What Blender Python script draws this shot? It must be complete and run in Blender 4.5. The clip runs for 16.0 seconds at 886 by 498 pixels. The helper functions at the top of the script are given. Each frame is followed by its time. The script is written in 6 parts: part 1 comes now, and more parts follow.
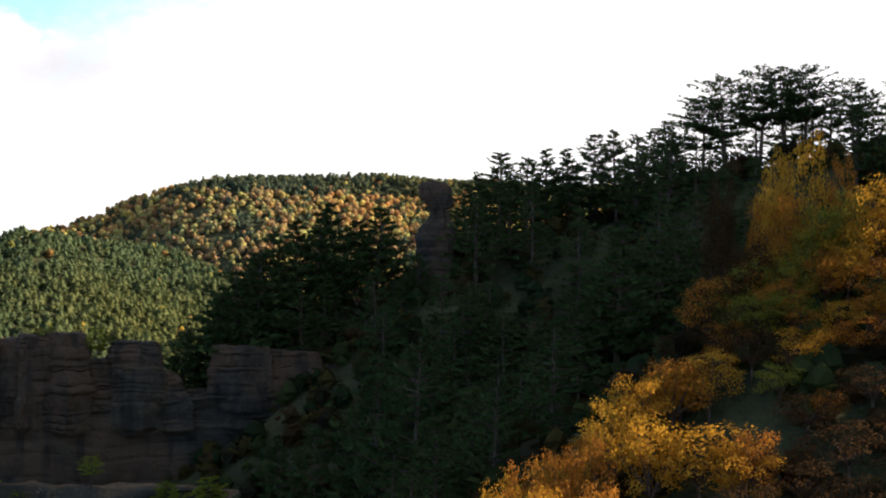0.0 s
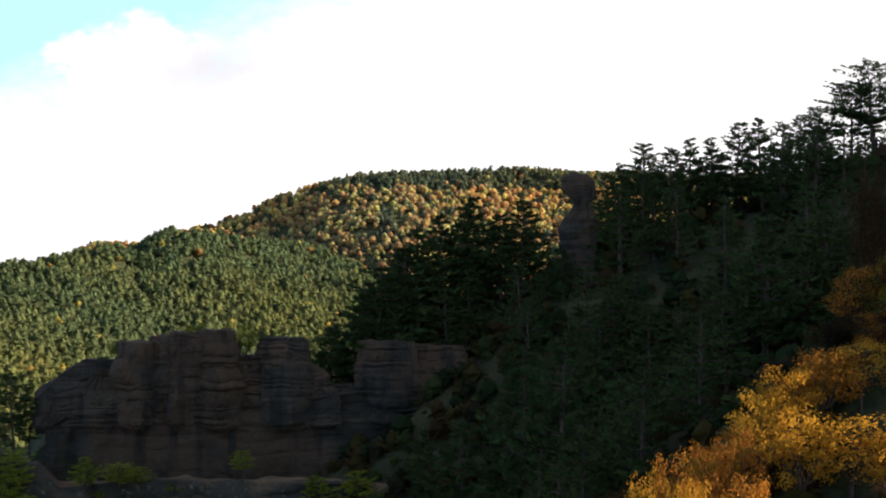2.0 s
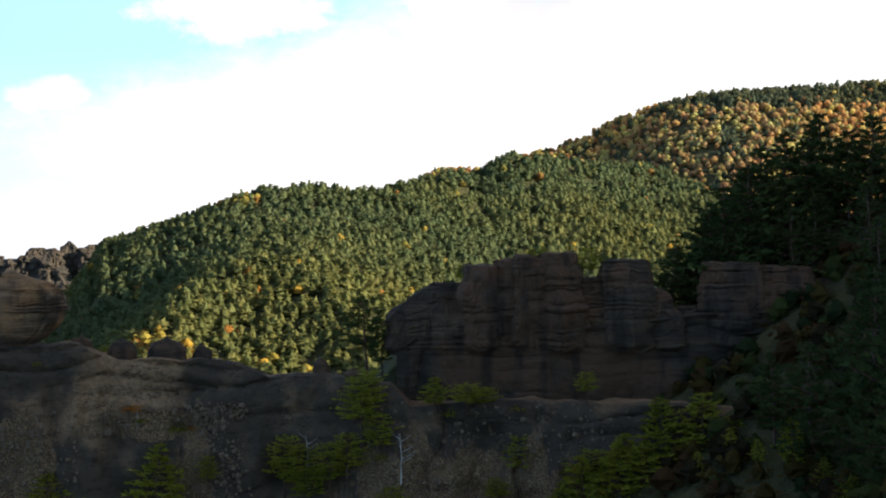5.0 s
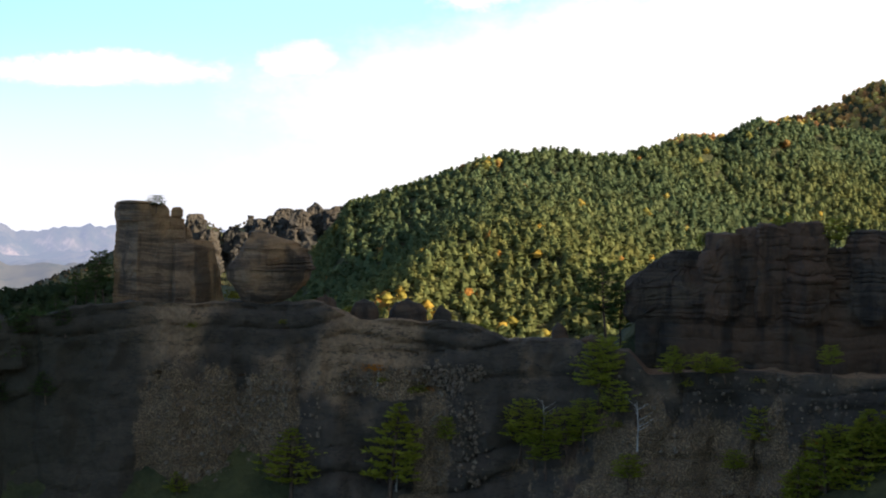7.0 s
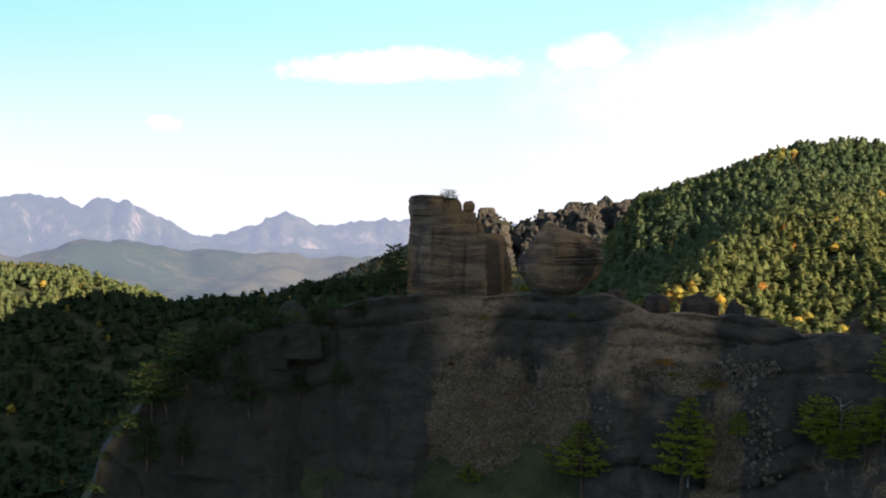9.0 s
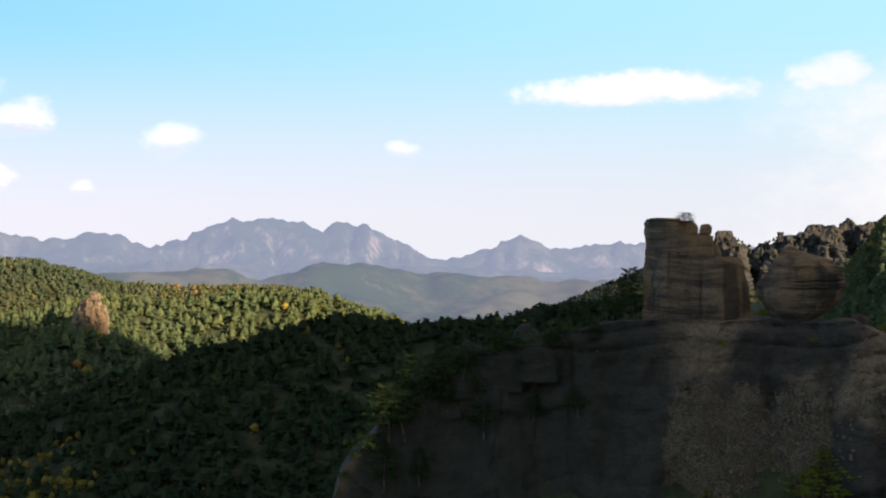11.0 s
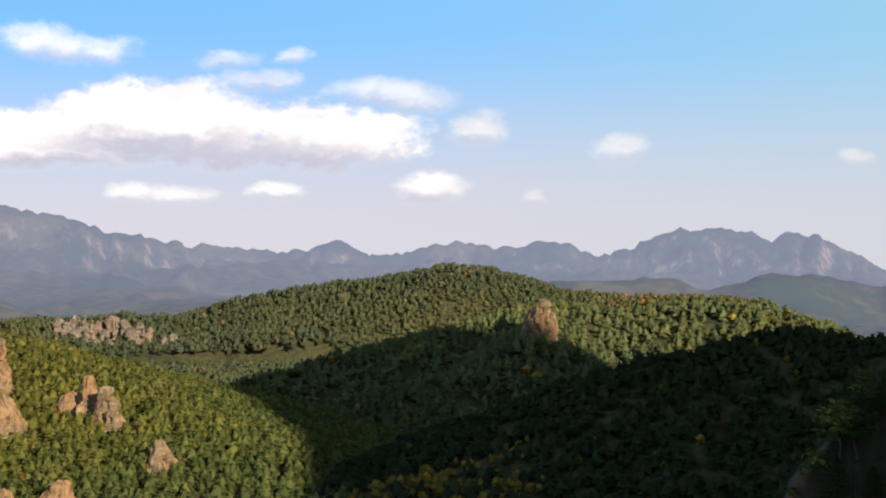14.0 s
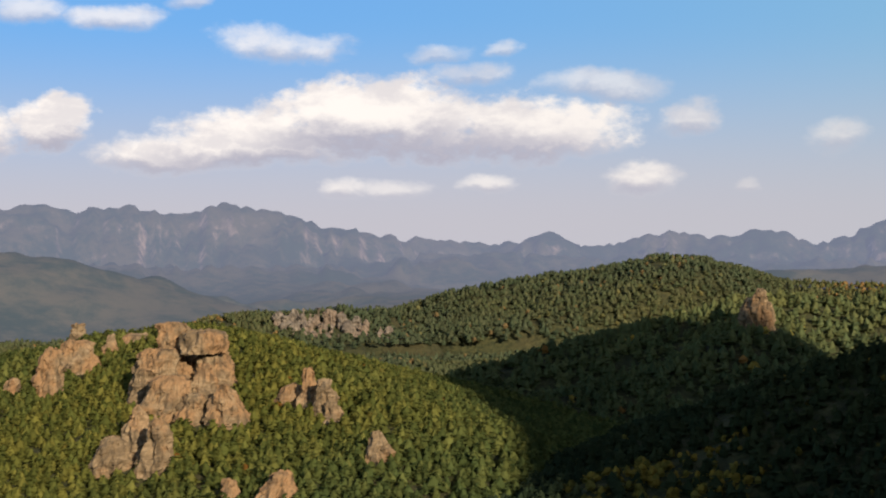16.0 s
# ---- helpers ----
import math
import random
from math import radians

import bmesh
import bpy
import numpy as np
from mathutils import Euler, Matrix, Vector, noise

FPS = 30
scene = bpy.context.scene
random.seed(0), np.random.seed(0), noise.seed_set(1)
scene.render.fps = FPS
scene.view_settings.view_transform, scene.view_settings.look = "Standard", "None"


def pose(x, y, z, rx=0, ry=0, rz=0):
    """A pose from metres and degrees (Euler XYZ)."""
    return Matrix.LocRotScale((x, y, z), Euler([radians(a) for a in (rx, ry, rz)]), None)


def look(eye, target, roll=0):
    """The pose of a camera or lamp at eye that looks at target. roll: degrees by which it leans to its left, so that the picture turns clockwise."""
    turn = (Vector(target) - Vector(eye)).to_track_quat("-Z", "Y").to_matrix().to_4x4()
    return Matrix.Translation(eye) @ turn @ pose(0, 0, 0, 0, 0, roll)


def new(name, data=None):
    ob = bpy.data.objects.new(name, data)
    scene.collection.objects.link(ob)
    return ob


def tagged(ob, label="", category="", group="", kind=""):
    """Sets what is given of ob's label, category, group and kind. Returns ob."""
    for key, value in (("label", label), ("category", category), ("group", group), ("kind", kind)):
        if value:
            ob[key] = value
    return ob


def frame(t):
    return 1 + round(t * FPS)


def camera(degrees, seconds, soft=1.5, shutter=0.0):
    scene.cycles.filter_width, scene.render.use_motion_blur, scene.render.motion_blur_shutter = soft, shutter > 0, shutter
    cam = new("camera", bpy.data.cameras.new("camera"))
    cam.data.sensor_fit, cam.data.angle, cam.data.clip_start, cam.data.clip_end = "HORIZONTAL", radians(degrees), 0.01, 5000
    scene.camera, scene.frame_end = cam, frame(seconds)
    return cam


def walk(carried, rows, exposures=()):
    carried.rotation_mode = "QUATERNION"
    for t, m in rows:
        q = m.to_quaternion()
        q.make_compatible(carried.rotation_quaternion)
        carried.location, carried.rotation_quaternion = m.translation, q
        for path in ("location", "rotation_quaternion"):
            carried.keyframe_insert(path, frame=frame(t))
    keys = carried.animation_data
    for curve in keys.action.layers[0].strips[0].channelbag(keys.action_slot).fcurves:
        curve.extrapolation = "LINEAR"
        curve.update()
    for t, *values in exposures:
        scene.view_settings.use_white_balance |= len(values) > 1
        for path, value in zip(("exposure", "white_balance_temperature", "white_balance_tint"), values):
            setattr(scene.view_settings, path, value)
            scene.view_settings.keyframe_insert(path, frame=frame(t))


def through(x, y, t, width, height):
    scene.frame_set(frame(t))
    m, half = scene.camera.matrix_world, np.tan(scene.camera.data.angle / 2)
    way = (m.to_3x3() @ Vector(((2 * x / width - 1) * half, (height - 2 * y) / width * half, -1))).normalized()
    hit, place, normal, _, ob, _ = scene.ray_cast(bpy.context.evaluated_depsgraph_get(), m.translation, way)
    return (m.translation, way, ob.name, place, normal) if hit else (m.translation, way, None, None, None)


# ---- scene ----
EYE = Vector((0.0, 0.0, 150.0))
# seconds, bearing to the left of +y, pitch, roll (degrees): the camera turns where it hovers
TURN = [
    (0.0, 0.00, 3.47, 0.34),
    (0.5, 0.76, 3.49, 0.31),
    (1.0, 1.60, 3.51, 0.21),
    (1.5, 3.21, 3.47, 0.16),
    (2.0, 5.22, 3.23, -0.30),
    (2.5, 7.38, 3.29, -0.04),
    (3.0, 9.89, 3.02, -0.12),
    (3.5, 12.37, 2.52, -0.14),
    (5.8, 21.00, -0.09, -0.74),
    (6.0, 22.08, 0.02, -0.57),
    (6.5, 24.22, 0.09, -0.39),
    (7.0, 26.35, -0.68, 0.25),
    (7.5, 28.44, -0.66, -0.07),
    (8.0, 30.67, -1.08, 0.18),
    (8.5, 34.03, -0.90, 0.53),
    (9.0, 36.89, -0.95, 0.06),
    (11.3, 47.25, -0.06, -0.14),
    (11.5, 48.61, -0.05, -0.26),
    (12.0, 51.64, 0.25, 0.10),
    (12.5, 54.35, 0.28, 0.19),
    (13.0, 56.63, 0.31, -0.05),
    (13.5, 59.25, 0.41, 0.02),
    (14.0, 61.61, 0.18, 0.49),
    (14.5, 63.93, -0.14, 0.26),
    (15.0, 65.71, -0.29, 0.05),
    (15.5, 67.53, -0.24, -0.08),
    (16.0, 69.32, -0.14, -0.31),
]


def view(bearing, pitch, roll):
    b, p = radians(bearing), radians(pitch)
    return look(EYE, EYE + Vector((-math.sin(b) * math.cos(p), math.cos(b) * math.cos(p), math.sin(p))) * 100, roll)


cam = camera(31.45, 16.0, soft=2.0)
walk(cam, [(t, view(b, p, r)) for t, b, p, r in TURN], exposures=[(0.0, 1.3), (8.0, 1.3), (11.5, 0.95), (13.0, 0.75), (15.0, 0.5), (16.0, 0.3)])

# ---- daylight ----
SUN_BEARING, SUN_HEIGHT = -87.0, 18.0
sun = new("sun", bpy.data.lights.new("sun", "SUN"))
sun.data.energy, sun.data.angle, sun.data.color = 5.0, radians(0.6), (1.0, 0.84, 0.62)
sb, sh = radians(SUN_BEARING), radians(SUN_HEIGHT)
SUN_DIR = Vector((-math.sin(sb) * math.cos(sh), math.cos(sb) * math.cos(sh), math.sin(sh)))
sun.matrix_world = look(SUN_DIR * 900, (0, 0, 0))


class Nodes:
    """Short hand for building node trees."""

    def __init__(self, tree):
        self.tree = tree
        tree.nodes.clear()

    def add(self, kind, inputs=(), operation="", attribute_name="", smooth=False):
        node = self.tree.nodes.new(kind)
        if operation:
            node.operation = operation
        if attribute_name:
            node.attribute_name = attribute_name
        if smooth:
            node.interpolation_type = "SMOOTHSTEP"
        for key, value in dict(inputs).items():
            self.put(node.inputs[key], value)
        return node

    def put(self, socket, value):
        if isinstance(value, bpy.types.NodeSocket):
            self.tree.links.new(value, socket)
        else:
            socket.default_value = value

    def math(self, operation, a, b=0.0, c=0.0):
        return self.add("ShaderNodeMath", {0: a, 1: b, 2: c}, operation=operation).outputs[0]

    def noise(self, vector, scale, detail=4.0, rough=0.55):
        return self.add("ShaderNodeTexNoise", {"Vector": vector, "Scale": scale, "Detail": detail, "Roughness": rough}).outputs[0]

    def ramp(self, value, low, high, to_low=0.0, to_high=1.0):
        return self.add("ShaderNodeMapRange", {"Value": value, "From Min": low, "From Max": high, "To Min": to_low, "To Max": to_high},
                        smooth=True).outputs[0]

    def mix(self, factor, a, b, blend="MIX"):
        node = self.add("ShaderNodeMix")
        node.data_type, node.blend_type = "RGBA", blend
        self.put(node.inputs[0], factor)
        for socket, value in ((node.inputs[6], a), (node.inputs[7], b)):
            self.put(socket, (*value, 1.0) if isinstance(value, tuple) and len(value) == 3 else value)
        return node.outputs[2]


world = bpy.data.worlds.new("sky")
scene.world = world
world.use_nodes = True
n = Nodes(world.node_tree)
air = n.add("ShaderNodeTexSky")
air.sky_type, air.sun_disc, air.sun_elevation, air.sun_rotation = "NISHITA", False, sh, -sb
air.altitude, air.air_density, air.dust_density, air.ozone_density = 900.0, 1.0, 0.4, 4.0
sky = air.outputs[0]
way = n.add("ShaderNodeTexCoord").outputs["Generated"]
xyz = n.add("ShaderNodeSeparateXYZ", {0: way})
bearing = n.math("MULTIPLY", n.math("ARCTAN2", n.math("MULTIPLY", xyz.outputs[0], -1.0), xyz.outputs[1]), 180 / math.pi)
height = n.math("MULTIPLY", n.math("ARCSINE", xyz.outputs[2]), 180 / math.pi)
billow = n.add("ShaderNodeMapping", {0: way, 3: (1.0, 1.0, 1.7)}).outputs[0]
puff = n.noise(billow, 22.0, 8.0, 0.62)
fine = n.noise(billow, 80.0, 6.0, 0.6)
lumps = n.math("ADD", n.math("MULTIPLY", n.math("SUBTRACT", puff, 0.5), 4.2), n.math("MULTIPLY", n.math("SUBTRACT", fine, 0.5), 1.6))
drift = n.add("ShaderNodeTexNoise", {"Vector": billow, "Scale": 9.0, "Detail": 6.0, "Roughness": 0.6}).outputs["Color"]
shift = n.add("ShaderNodeSeparateXYZ", {0: drift})
wide_b = n.math("ADD", bearing, n.math("MULTIPLY", n.math("SUBTRACT", shift.outputs[0], 0.5), 4.0))
wide_h = n.math("ADD", height, n.math("MULTIPLY", n.math("SUBTRACT", shift.outputs[1], 0.5), 1.8))
# clouds: bearing, height, half width, half height (degrees), density
CLOUDS = [
    (70.6, 4.4, 6.6, 1.3, 0.95),     (72.0, 4.75, 4.2, 1.55, 1.0), (67.0, 4.2, 4.6, 1.2, 0.95), (76.0, 3.9, 4.0, 1.15, 0.9), (79.5, 3.5, 2.6, 0.8, 0.75), (83.1, 4.3, 2.0, 1.15, 1.0), (86.5, 4.0, 2.6, 1.2, 0.9),
    (75.0, 7.3, 2.5, 0.65, 0.45), (69.4, 6.9, 1.3, 0.35, 0.3), (67.2, 6.95, 0.8, 0.32, 0.35), (68.2, 6.15, 1.5, 0.5, 0.4), (63.8, 5.77, 2.0, 0.5, 0.35), (81.1, 8.15, 1.7, 0.55, 0.45), (84.1, 8.4, 1.6, 0.6, 0.4), (78.5, 8.56, 0.9, 0.35, 0.3),
    (60.6, 4.64, 0.95, 0.75, 0.5), (62.2, 2.39, 1.25, 0.75, 0.65), (55.0, 3.7, 1.1, 0.75, 0.4), (58.6, 2.15, 0.5, 0.3, 0.3), (67.5, 2.15, 1.1, 0.42, 0.45), (73.0, 2.03, 0.9, 0.42, 0.45), (71.2, 2.2, 1.4, 0.38, 0.3), (46.8, 3.45, 0.5, 0.26, 0.28),
    (38.6, 5.7, 4.2, 0.75, 0.75), (31.6, 6.3, 1.4, 0.7, 0.6), (25.0, 9.2, 3.6, 1.3, 0.9), (16.0, 9.6, 3.4, 2.0, 1.0),
]
cover, base = 0.0, 0.0
for cb, ch, cw, chh, dense in CLOUDS:
    u = n.math("DIVIDE", n.math("SUBTRACT", wide_b, cb), cw)
    v = n.math("DIVIDE", n.math("SUBTRACT", wide_h, ch), chh)
    near = n.math("SUBTRACT", 1.0, n.math("ADD", n.math("MULTIPLY", u, u), n.math("MULTIPLY", v, v)))
    body = n.math("MULTIPLY", n.ramp(n.math("ADD", n.math("MULTIPLY", near, 1.4), n.math("MULTIPLY", lumps, 0.8)), -0.25 - 0.5 * (1 - dense), 0.8 + 1.3 * (1 - dense)), min(1.0, dense + 0.25))
    cover = n.math("MAXIMUM", cover, body)
    base = n.math("MAXIMUM", base, n.math("MULTIPLY", n.math("POWER", body, 0.2), n.ramp(n.math("ADD", v, n.math("MULTIPLY", lumps, 0.35)), 0.15, -0.75)))
# the bright cloud bank low towards the sun's side, and veil near the horizon
edge = n.math("ADD", bearing, n.math("MULTIPLY", n.math("MAXIMUM", n.math("SUBTRACT", height, 5.5), 0.0), 3.2))
bank = n.ramp(n.math("SUBTRACT", n.math("MULTIPLY", lumps, 2.5), edge), -36.0, -25.0)
bank = n.math("MULTIPLY", n.math("MULTIPLY", bank, n.ramp(bearing, -140.0, -100.0)), n.ramp(height, 24.0, 15.0))
cover = n.math("MAXIMUM", cover, bank)
veil = n.math("MULTIPLY", n.ramp(height, 8.5, 0.5), 0.92)
glare = n.math("MULTIPLY", n.math("MULTIPLY", n.ramp(bearing, 80.0, 26.0), 0.9), n.ramp(height, 30.0, 12.0))
under = n.noise(n.add("ShaderNodeMapping", {0: way, 1: (0.0, 0.0, 0.012), 3: (1.0, 1.0, 2.2)}).outputs[0], 13.0, 6.0, 0.6)
grey = n.math("MULTIPLY", n.math("MAXIMUM", n.math("MULTIPLY", n.ramp(under, 0.55, 0.4), 0.4), base), n.ramp(bearing, 30.0, 58.0, 0.08, 1.0))
# one thin grey patch in the bank
spot_u = n.math("DIVIDE", n.math("SUBTRACT", wide_b, 13.58), 2.4)
spot_v = n.math("DIVIDE", n.math("SUBTRACT", wide_h, 9.60), 0.95)
spot = n.math("SUBTRACT", 1.0, n.math("ADD", n.math("MULTIPLY", spot_u, spot_u), n.math("MULTIPLY", spot_v, spot_v)))
spot = n.math("MULTIPLY", n.ramp(n.math("ADD", spot, n.math("MULTIPLY", lumps, 0.4)), -0.6, 1.3), 0.75)
white = n.mix(spot, n.mix(grey, n.mix(glare, (10.8, 10.0, 9.4), (5.9, 5.8, 5.8)), (4.7, 4.6, 5.5)), (4.1, 4.05, 4.4))
deep = n.mix(n.ramp(height, 13.0, 40.0), n.mix(0.7, sky, (1.4, 4.2, 9.0)), n.mix(0.75, sky, (2.0, 2.1, 2.3)))
clear = n.mix(glare, deep, (3.3, 5.6, 6.2))
hazy = n.mix(veil, clear, n.mix(glare, (6.0, 5.6, 6.0), (5.3, 5.2, 5.6)))
glow = n.mix(cover, hazy, white)
back = n.add("ShaderNodeBackground", {0: glow, 1: 0.08})
n.tree.links.new(back.outputs[0], n.add("ShaderNodeOutputWorld").inputs[0])


# ---- numbers and meshes ----
def lattice(p, seed=0):
    """Smooth value noise, 0 to 1, at rows of x, y, z."""
    cell = np.floor(p).astype(np.int64)
    f = p - cell
    f = f * f * (3 - 2 * f)
    total = 0.0
    for dx in (0, 1):
        for dy in (0, 1):
            for dz in (0, 1):
                h = (cell[:, 0] + dx) * 374761393 + (cell[:, 1] + dy) * 668265263 + (cell[:, 2] + dz) * 1274126177 + seed * 144665
                h = (h ^ (h >> 13)) * 1274126177 & 0x7FFFFFFF
                h = (h ^ (h >> 16)) & 0xFFFF
                w = (f[:, 0] if dx else 1 - f[:, 0]) * (f[:, 1] if dy else 1 - f[:, 1]) * (f[:, 2] if dz else 1 - f[:, 2])
                total = total + w * (h / 65535.0)
    return total


def rough(p, scale, octaves=4, seed=0, gain=0.5):
    """Fractal noise, about -1 to 1; scale is the largest lump in metres."""
    p = np.asarray(p, float) / scale
    total, amp, norm = 0.0, 1.0, 0.0
    for k in range(octaves):
        total, norm = total + amp * (lattice(p, seed + k) * 2 - 1), norm + amp
        p, amp = p * 2.03 + 17.3, amp * gain
    return total / norm * 1.6


def ridged(p, scale, octaves=4, seed=0):
    return 1 - np.abs(rough(p, scale, octaves, seed))


def mesh_of(name, verts, faces, smooth=False, normals=None, **attributes):
    """A mesh from arrays: faces are rows of 3 or 4 corners; normals round off the shading of leaf masses; attributes are colours at points."""
    me = bpy.data.meshes.new(name)
    verts, faces = np.asarray(verts, np.float32), np.asarray(faces, np.int32)
    me.vertices.add(len(verts))
    me.vertices.foreach_set("co", verts.ravel())
    k = faces.shape[1]
    me.loops.add(faces.size)
    me.loops.foreach_set("vertex_index", faces.ravel())
    me.polygons.add(len(faces))
    me.polygons.foreach_set("loop_start", np.arange(0, faces.size, k, dtype=np.int32))
    me.polygons.foreach_set("loop_total", np.full(len(faces), k, np.int32))
    me.polygons.foreach_set("use_smooth", np.full(len(faces), smooth))
    for key, values in attributes.items():
        layer = me.attributes.new(key, "FLOAT_COLOR", "POINT")
        layer.data.foreach_set("color", np.asarray(values, np.float32).ravel())
    if normals is not None:
        layer = me.attributes.new("custom_normal", "FLOAT_VECTOR", "POINT")
        layer.data.foreach_set("vector", np.asarray(normals / (np.linalg.norm(normals, axis=1, keepdims=True) + 1e-9), np.float32).ravel())
    me.update(calc_edges=True)
    me.validate()
    return me


def sheet_faces(rows, cols, closed=False):
    i, j = np.meshgrid(np.arange(rows - 1), np.arange(cols if closed else cols - 1), indexing="ij")
    a, b = i * cols + j, i * cols + (j + 1) % cols
    return np.stack([a, b, b + cols, a + cols], -1).reshape(-1, 4)


def part(name, me, material, parent, label=""):
    ob = new(name, me)
    if not me.materials:
        me.materials.append(material)
    ob.parent = parent
    return tagged(ob, label) if label else ob


def thing(name, me, material, label, category, group="", kind=""):
    ob = new(name, me)
    me.materials.append(material)
    return tagged(ob, label, category, group, kind)


def empty(name, label, category, group="", place=None):
    ob = tagged(new(name), label, category, group)
    if place is not None:
        ob.matrix_world = place
    return ob


# ---- materials ----
def material(name):
    m = bpy.data.materials.new(name)
    m.use_nodes = True
    n = Nodes(m.node_tree)
    return m, n, n.add("ShaderNodeOutputMaterial")


def surface(n, out, color, roughness=0.9, bump=None, strength=0.5, distance=0.2):
    shader = n.add("ShaderNodeBsdfPrincipled", {"Base Color": color, "Roughness": roughness, "Specular IOR Level": 0.25})
    if bump is not None:
        n.put(shader.inputs["Normal"], n.add("ShaderNodeBump", {"Height": bump, "Strength": strength, "Distance": distance}).outputs[0])
    n.tree.links.new(shader.outputs[0], out.inputs[0])
    return shader


def rock_material(name, dark, light, stain, band=1.0, grain=1.0):
    """Bedded conglomerate: level beds, rusty stains, pebbly grain."""
    m, n, out = material(name)
    place = n.add("ShaderNodeNewGeometry").outputs["Position"]
    broad = n.noise(place, 0.09 * grain, 3.0)
    bent = n.add("ShaderNodeVectorMath", {0: place, 1: n.add("ShaderNodeVectorMath", {0: n.add("ShaderNodeTexNoise", {"Vector": place, "Scale": 0.15}).outputs["Color"], 3: 1.2}, operation="SCALE").outputs[0]}, operation="ADD").outputs[0]
    beds = n.noise(n.add("ShaderNodeMapping", {0: bent, 3: (0.07, 0.07, 0.75 * band)}).outputs[0], 1.0, 6.0, 0.72)
    thin = n.noise(n.add("ShaderNodeMapping", {0: bent, 3: (0.3, 0.3, 5.0 * band)}).outputs[0], 1.0, 4.0, 0.6)
    beds = n.math("ADD", n.math("MULTIPLY", beds, 0.78), n.math("MULTIPLY", thin, 0.22))
    streak = n.noise(n.add("ShaderNodeMapping", {0: place, 3: (0.5, 0.5, 0.06)}).outputs[0], 1.0, 4.0)
    pebble = n.noise(place, 2.6 * grain, 5.0, 0.7)
    color = n.mix(n.ramp(beds, 0.42, 0.6), dark, light)
    color = n.mix(n.math("MULTIPLY", n.ramp(broad, 0.44, 0.56), 0.85), color, stain)
    color = n.mix(n.math("MULTIPLY", n.ramp(streak, 0.5, 0.66), 0.75), color, tuple(c * 0.4 for c in dark))
    color = n.mix(n.math("MULTIPLY", n.ramp(pebble, 0.3, 0.75), 0.55), n.mix(0.45, color, (0.03, 0.028, 0.026)), color)
    relief = n.math("ADD", n.math("MULTIPLY", beds, 0.9), n.math("MULTIPLY", pebble, 0.5))
    surface(n, out, color, 0.92, relief, 0.9, 0.45)
    return m


def leaf_material(name, low, high, through=0.35):
    """Foliage: colour varies from clump to clump and from plant to plant."""
    m, n, out = material(name)
    geo = n.add("ShaderNodeNewGeometry")
    chance = n.math("ADD", n.math("MULTIPLY", geo.outputs["Random Per Island"], 0.6),
                    n.math("MULTIPLY", n.add("ShaderNodeObjectInfo").outputs["Random"], 0.4))
    color = n.mix(chance, low, high)
    color = n.mix(n.math("MULTIPLY", n.noise(geo.outputs["Position"], 0.35, 3.0), 0.5), color, low)
    leaf(n, out, color, through)
    return m


def leaf(n, out, color, through):
    body = n.add("ShaderNodeBsdfDiffuse", {0: color})
    glowing = n.add("ShaderNodeBsdfTranslucent", {0: color})
    n.tree.links.new(n.add("ShaderNodeMixShader", {0: through, 1: body.outputs[0], 2: glowing.outputs[0]}).outputs[0], out.inputs[0])


def forest_material(name, through=0.45):
    """Foliage of a whole wood: each plant carries its own tint, each clump varies a little."""
    m, n, out = material(name)
    tint = n.add("ShaderNodeAttribute", attribute_name="tint").outputs["Color"]
    chance = n.add("ShaderNodeNewGeometry").outputs["Random Per Island"]
    bright = n.math("ADD", 0.82, n.math("MULTIPLY", chance, 0.36))
    color = n.add("ShaderNodeVectorMath", {0: tint, 3: bright}, operation="SCALE").outputs[0]
    leaf(n, out, color, through)
    return m


# one brown conglomerate twice; the first copy has shade put into its colours
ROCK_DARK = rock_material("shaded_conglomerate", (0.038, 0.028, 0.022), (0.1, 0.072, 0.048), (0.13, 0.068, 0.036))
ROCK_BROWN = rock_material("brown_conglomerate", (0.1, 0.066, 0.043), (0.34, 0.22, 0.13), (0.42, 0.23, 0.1))


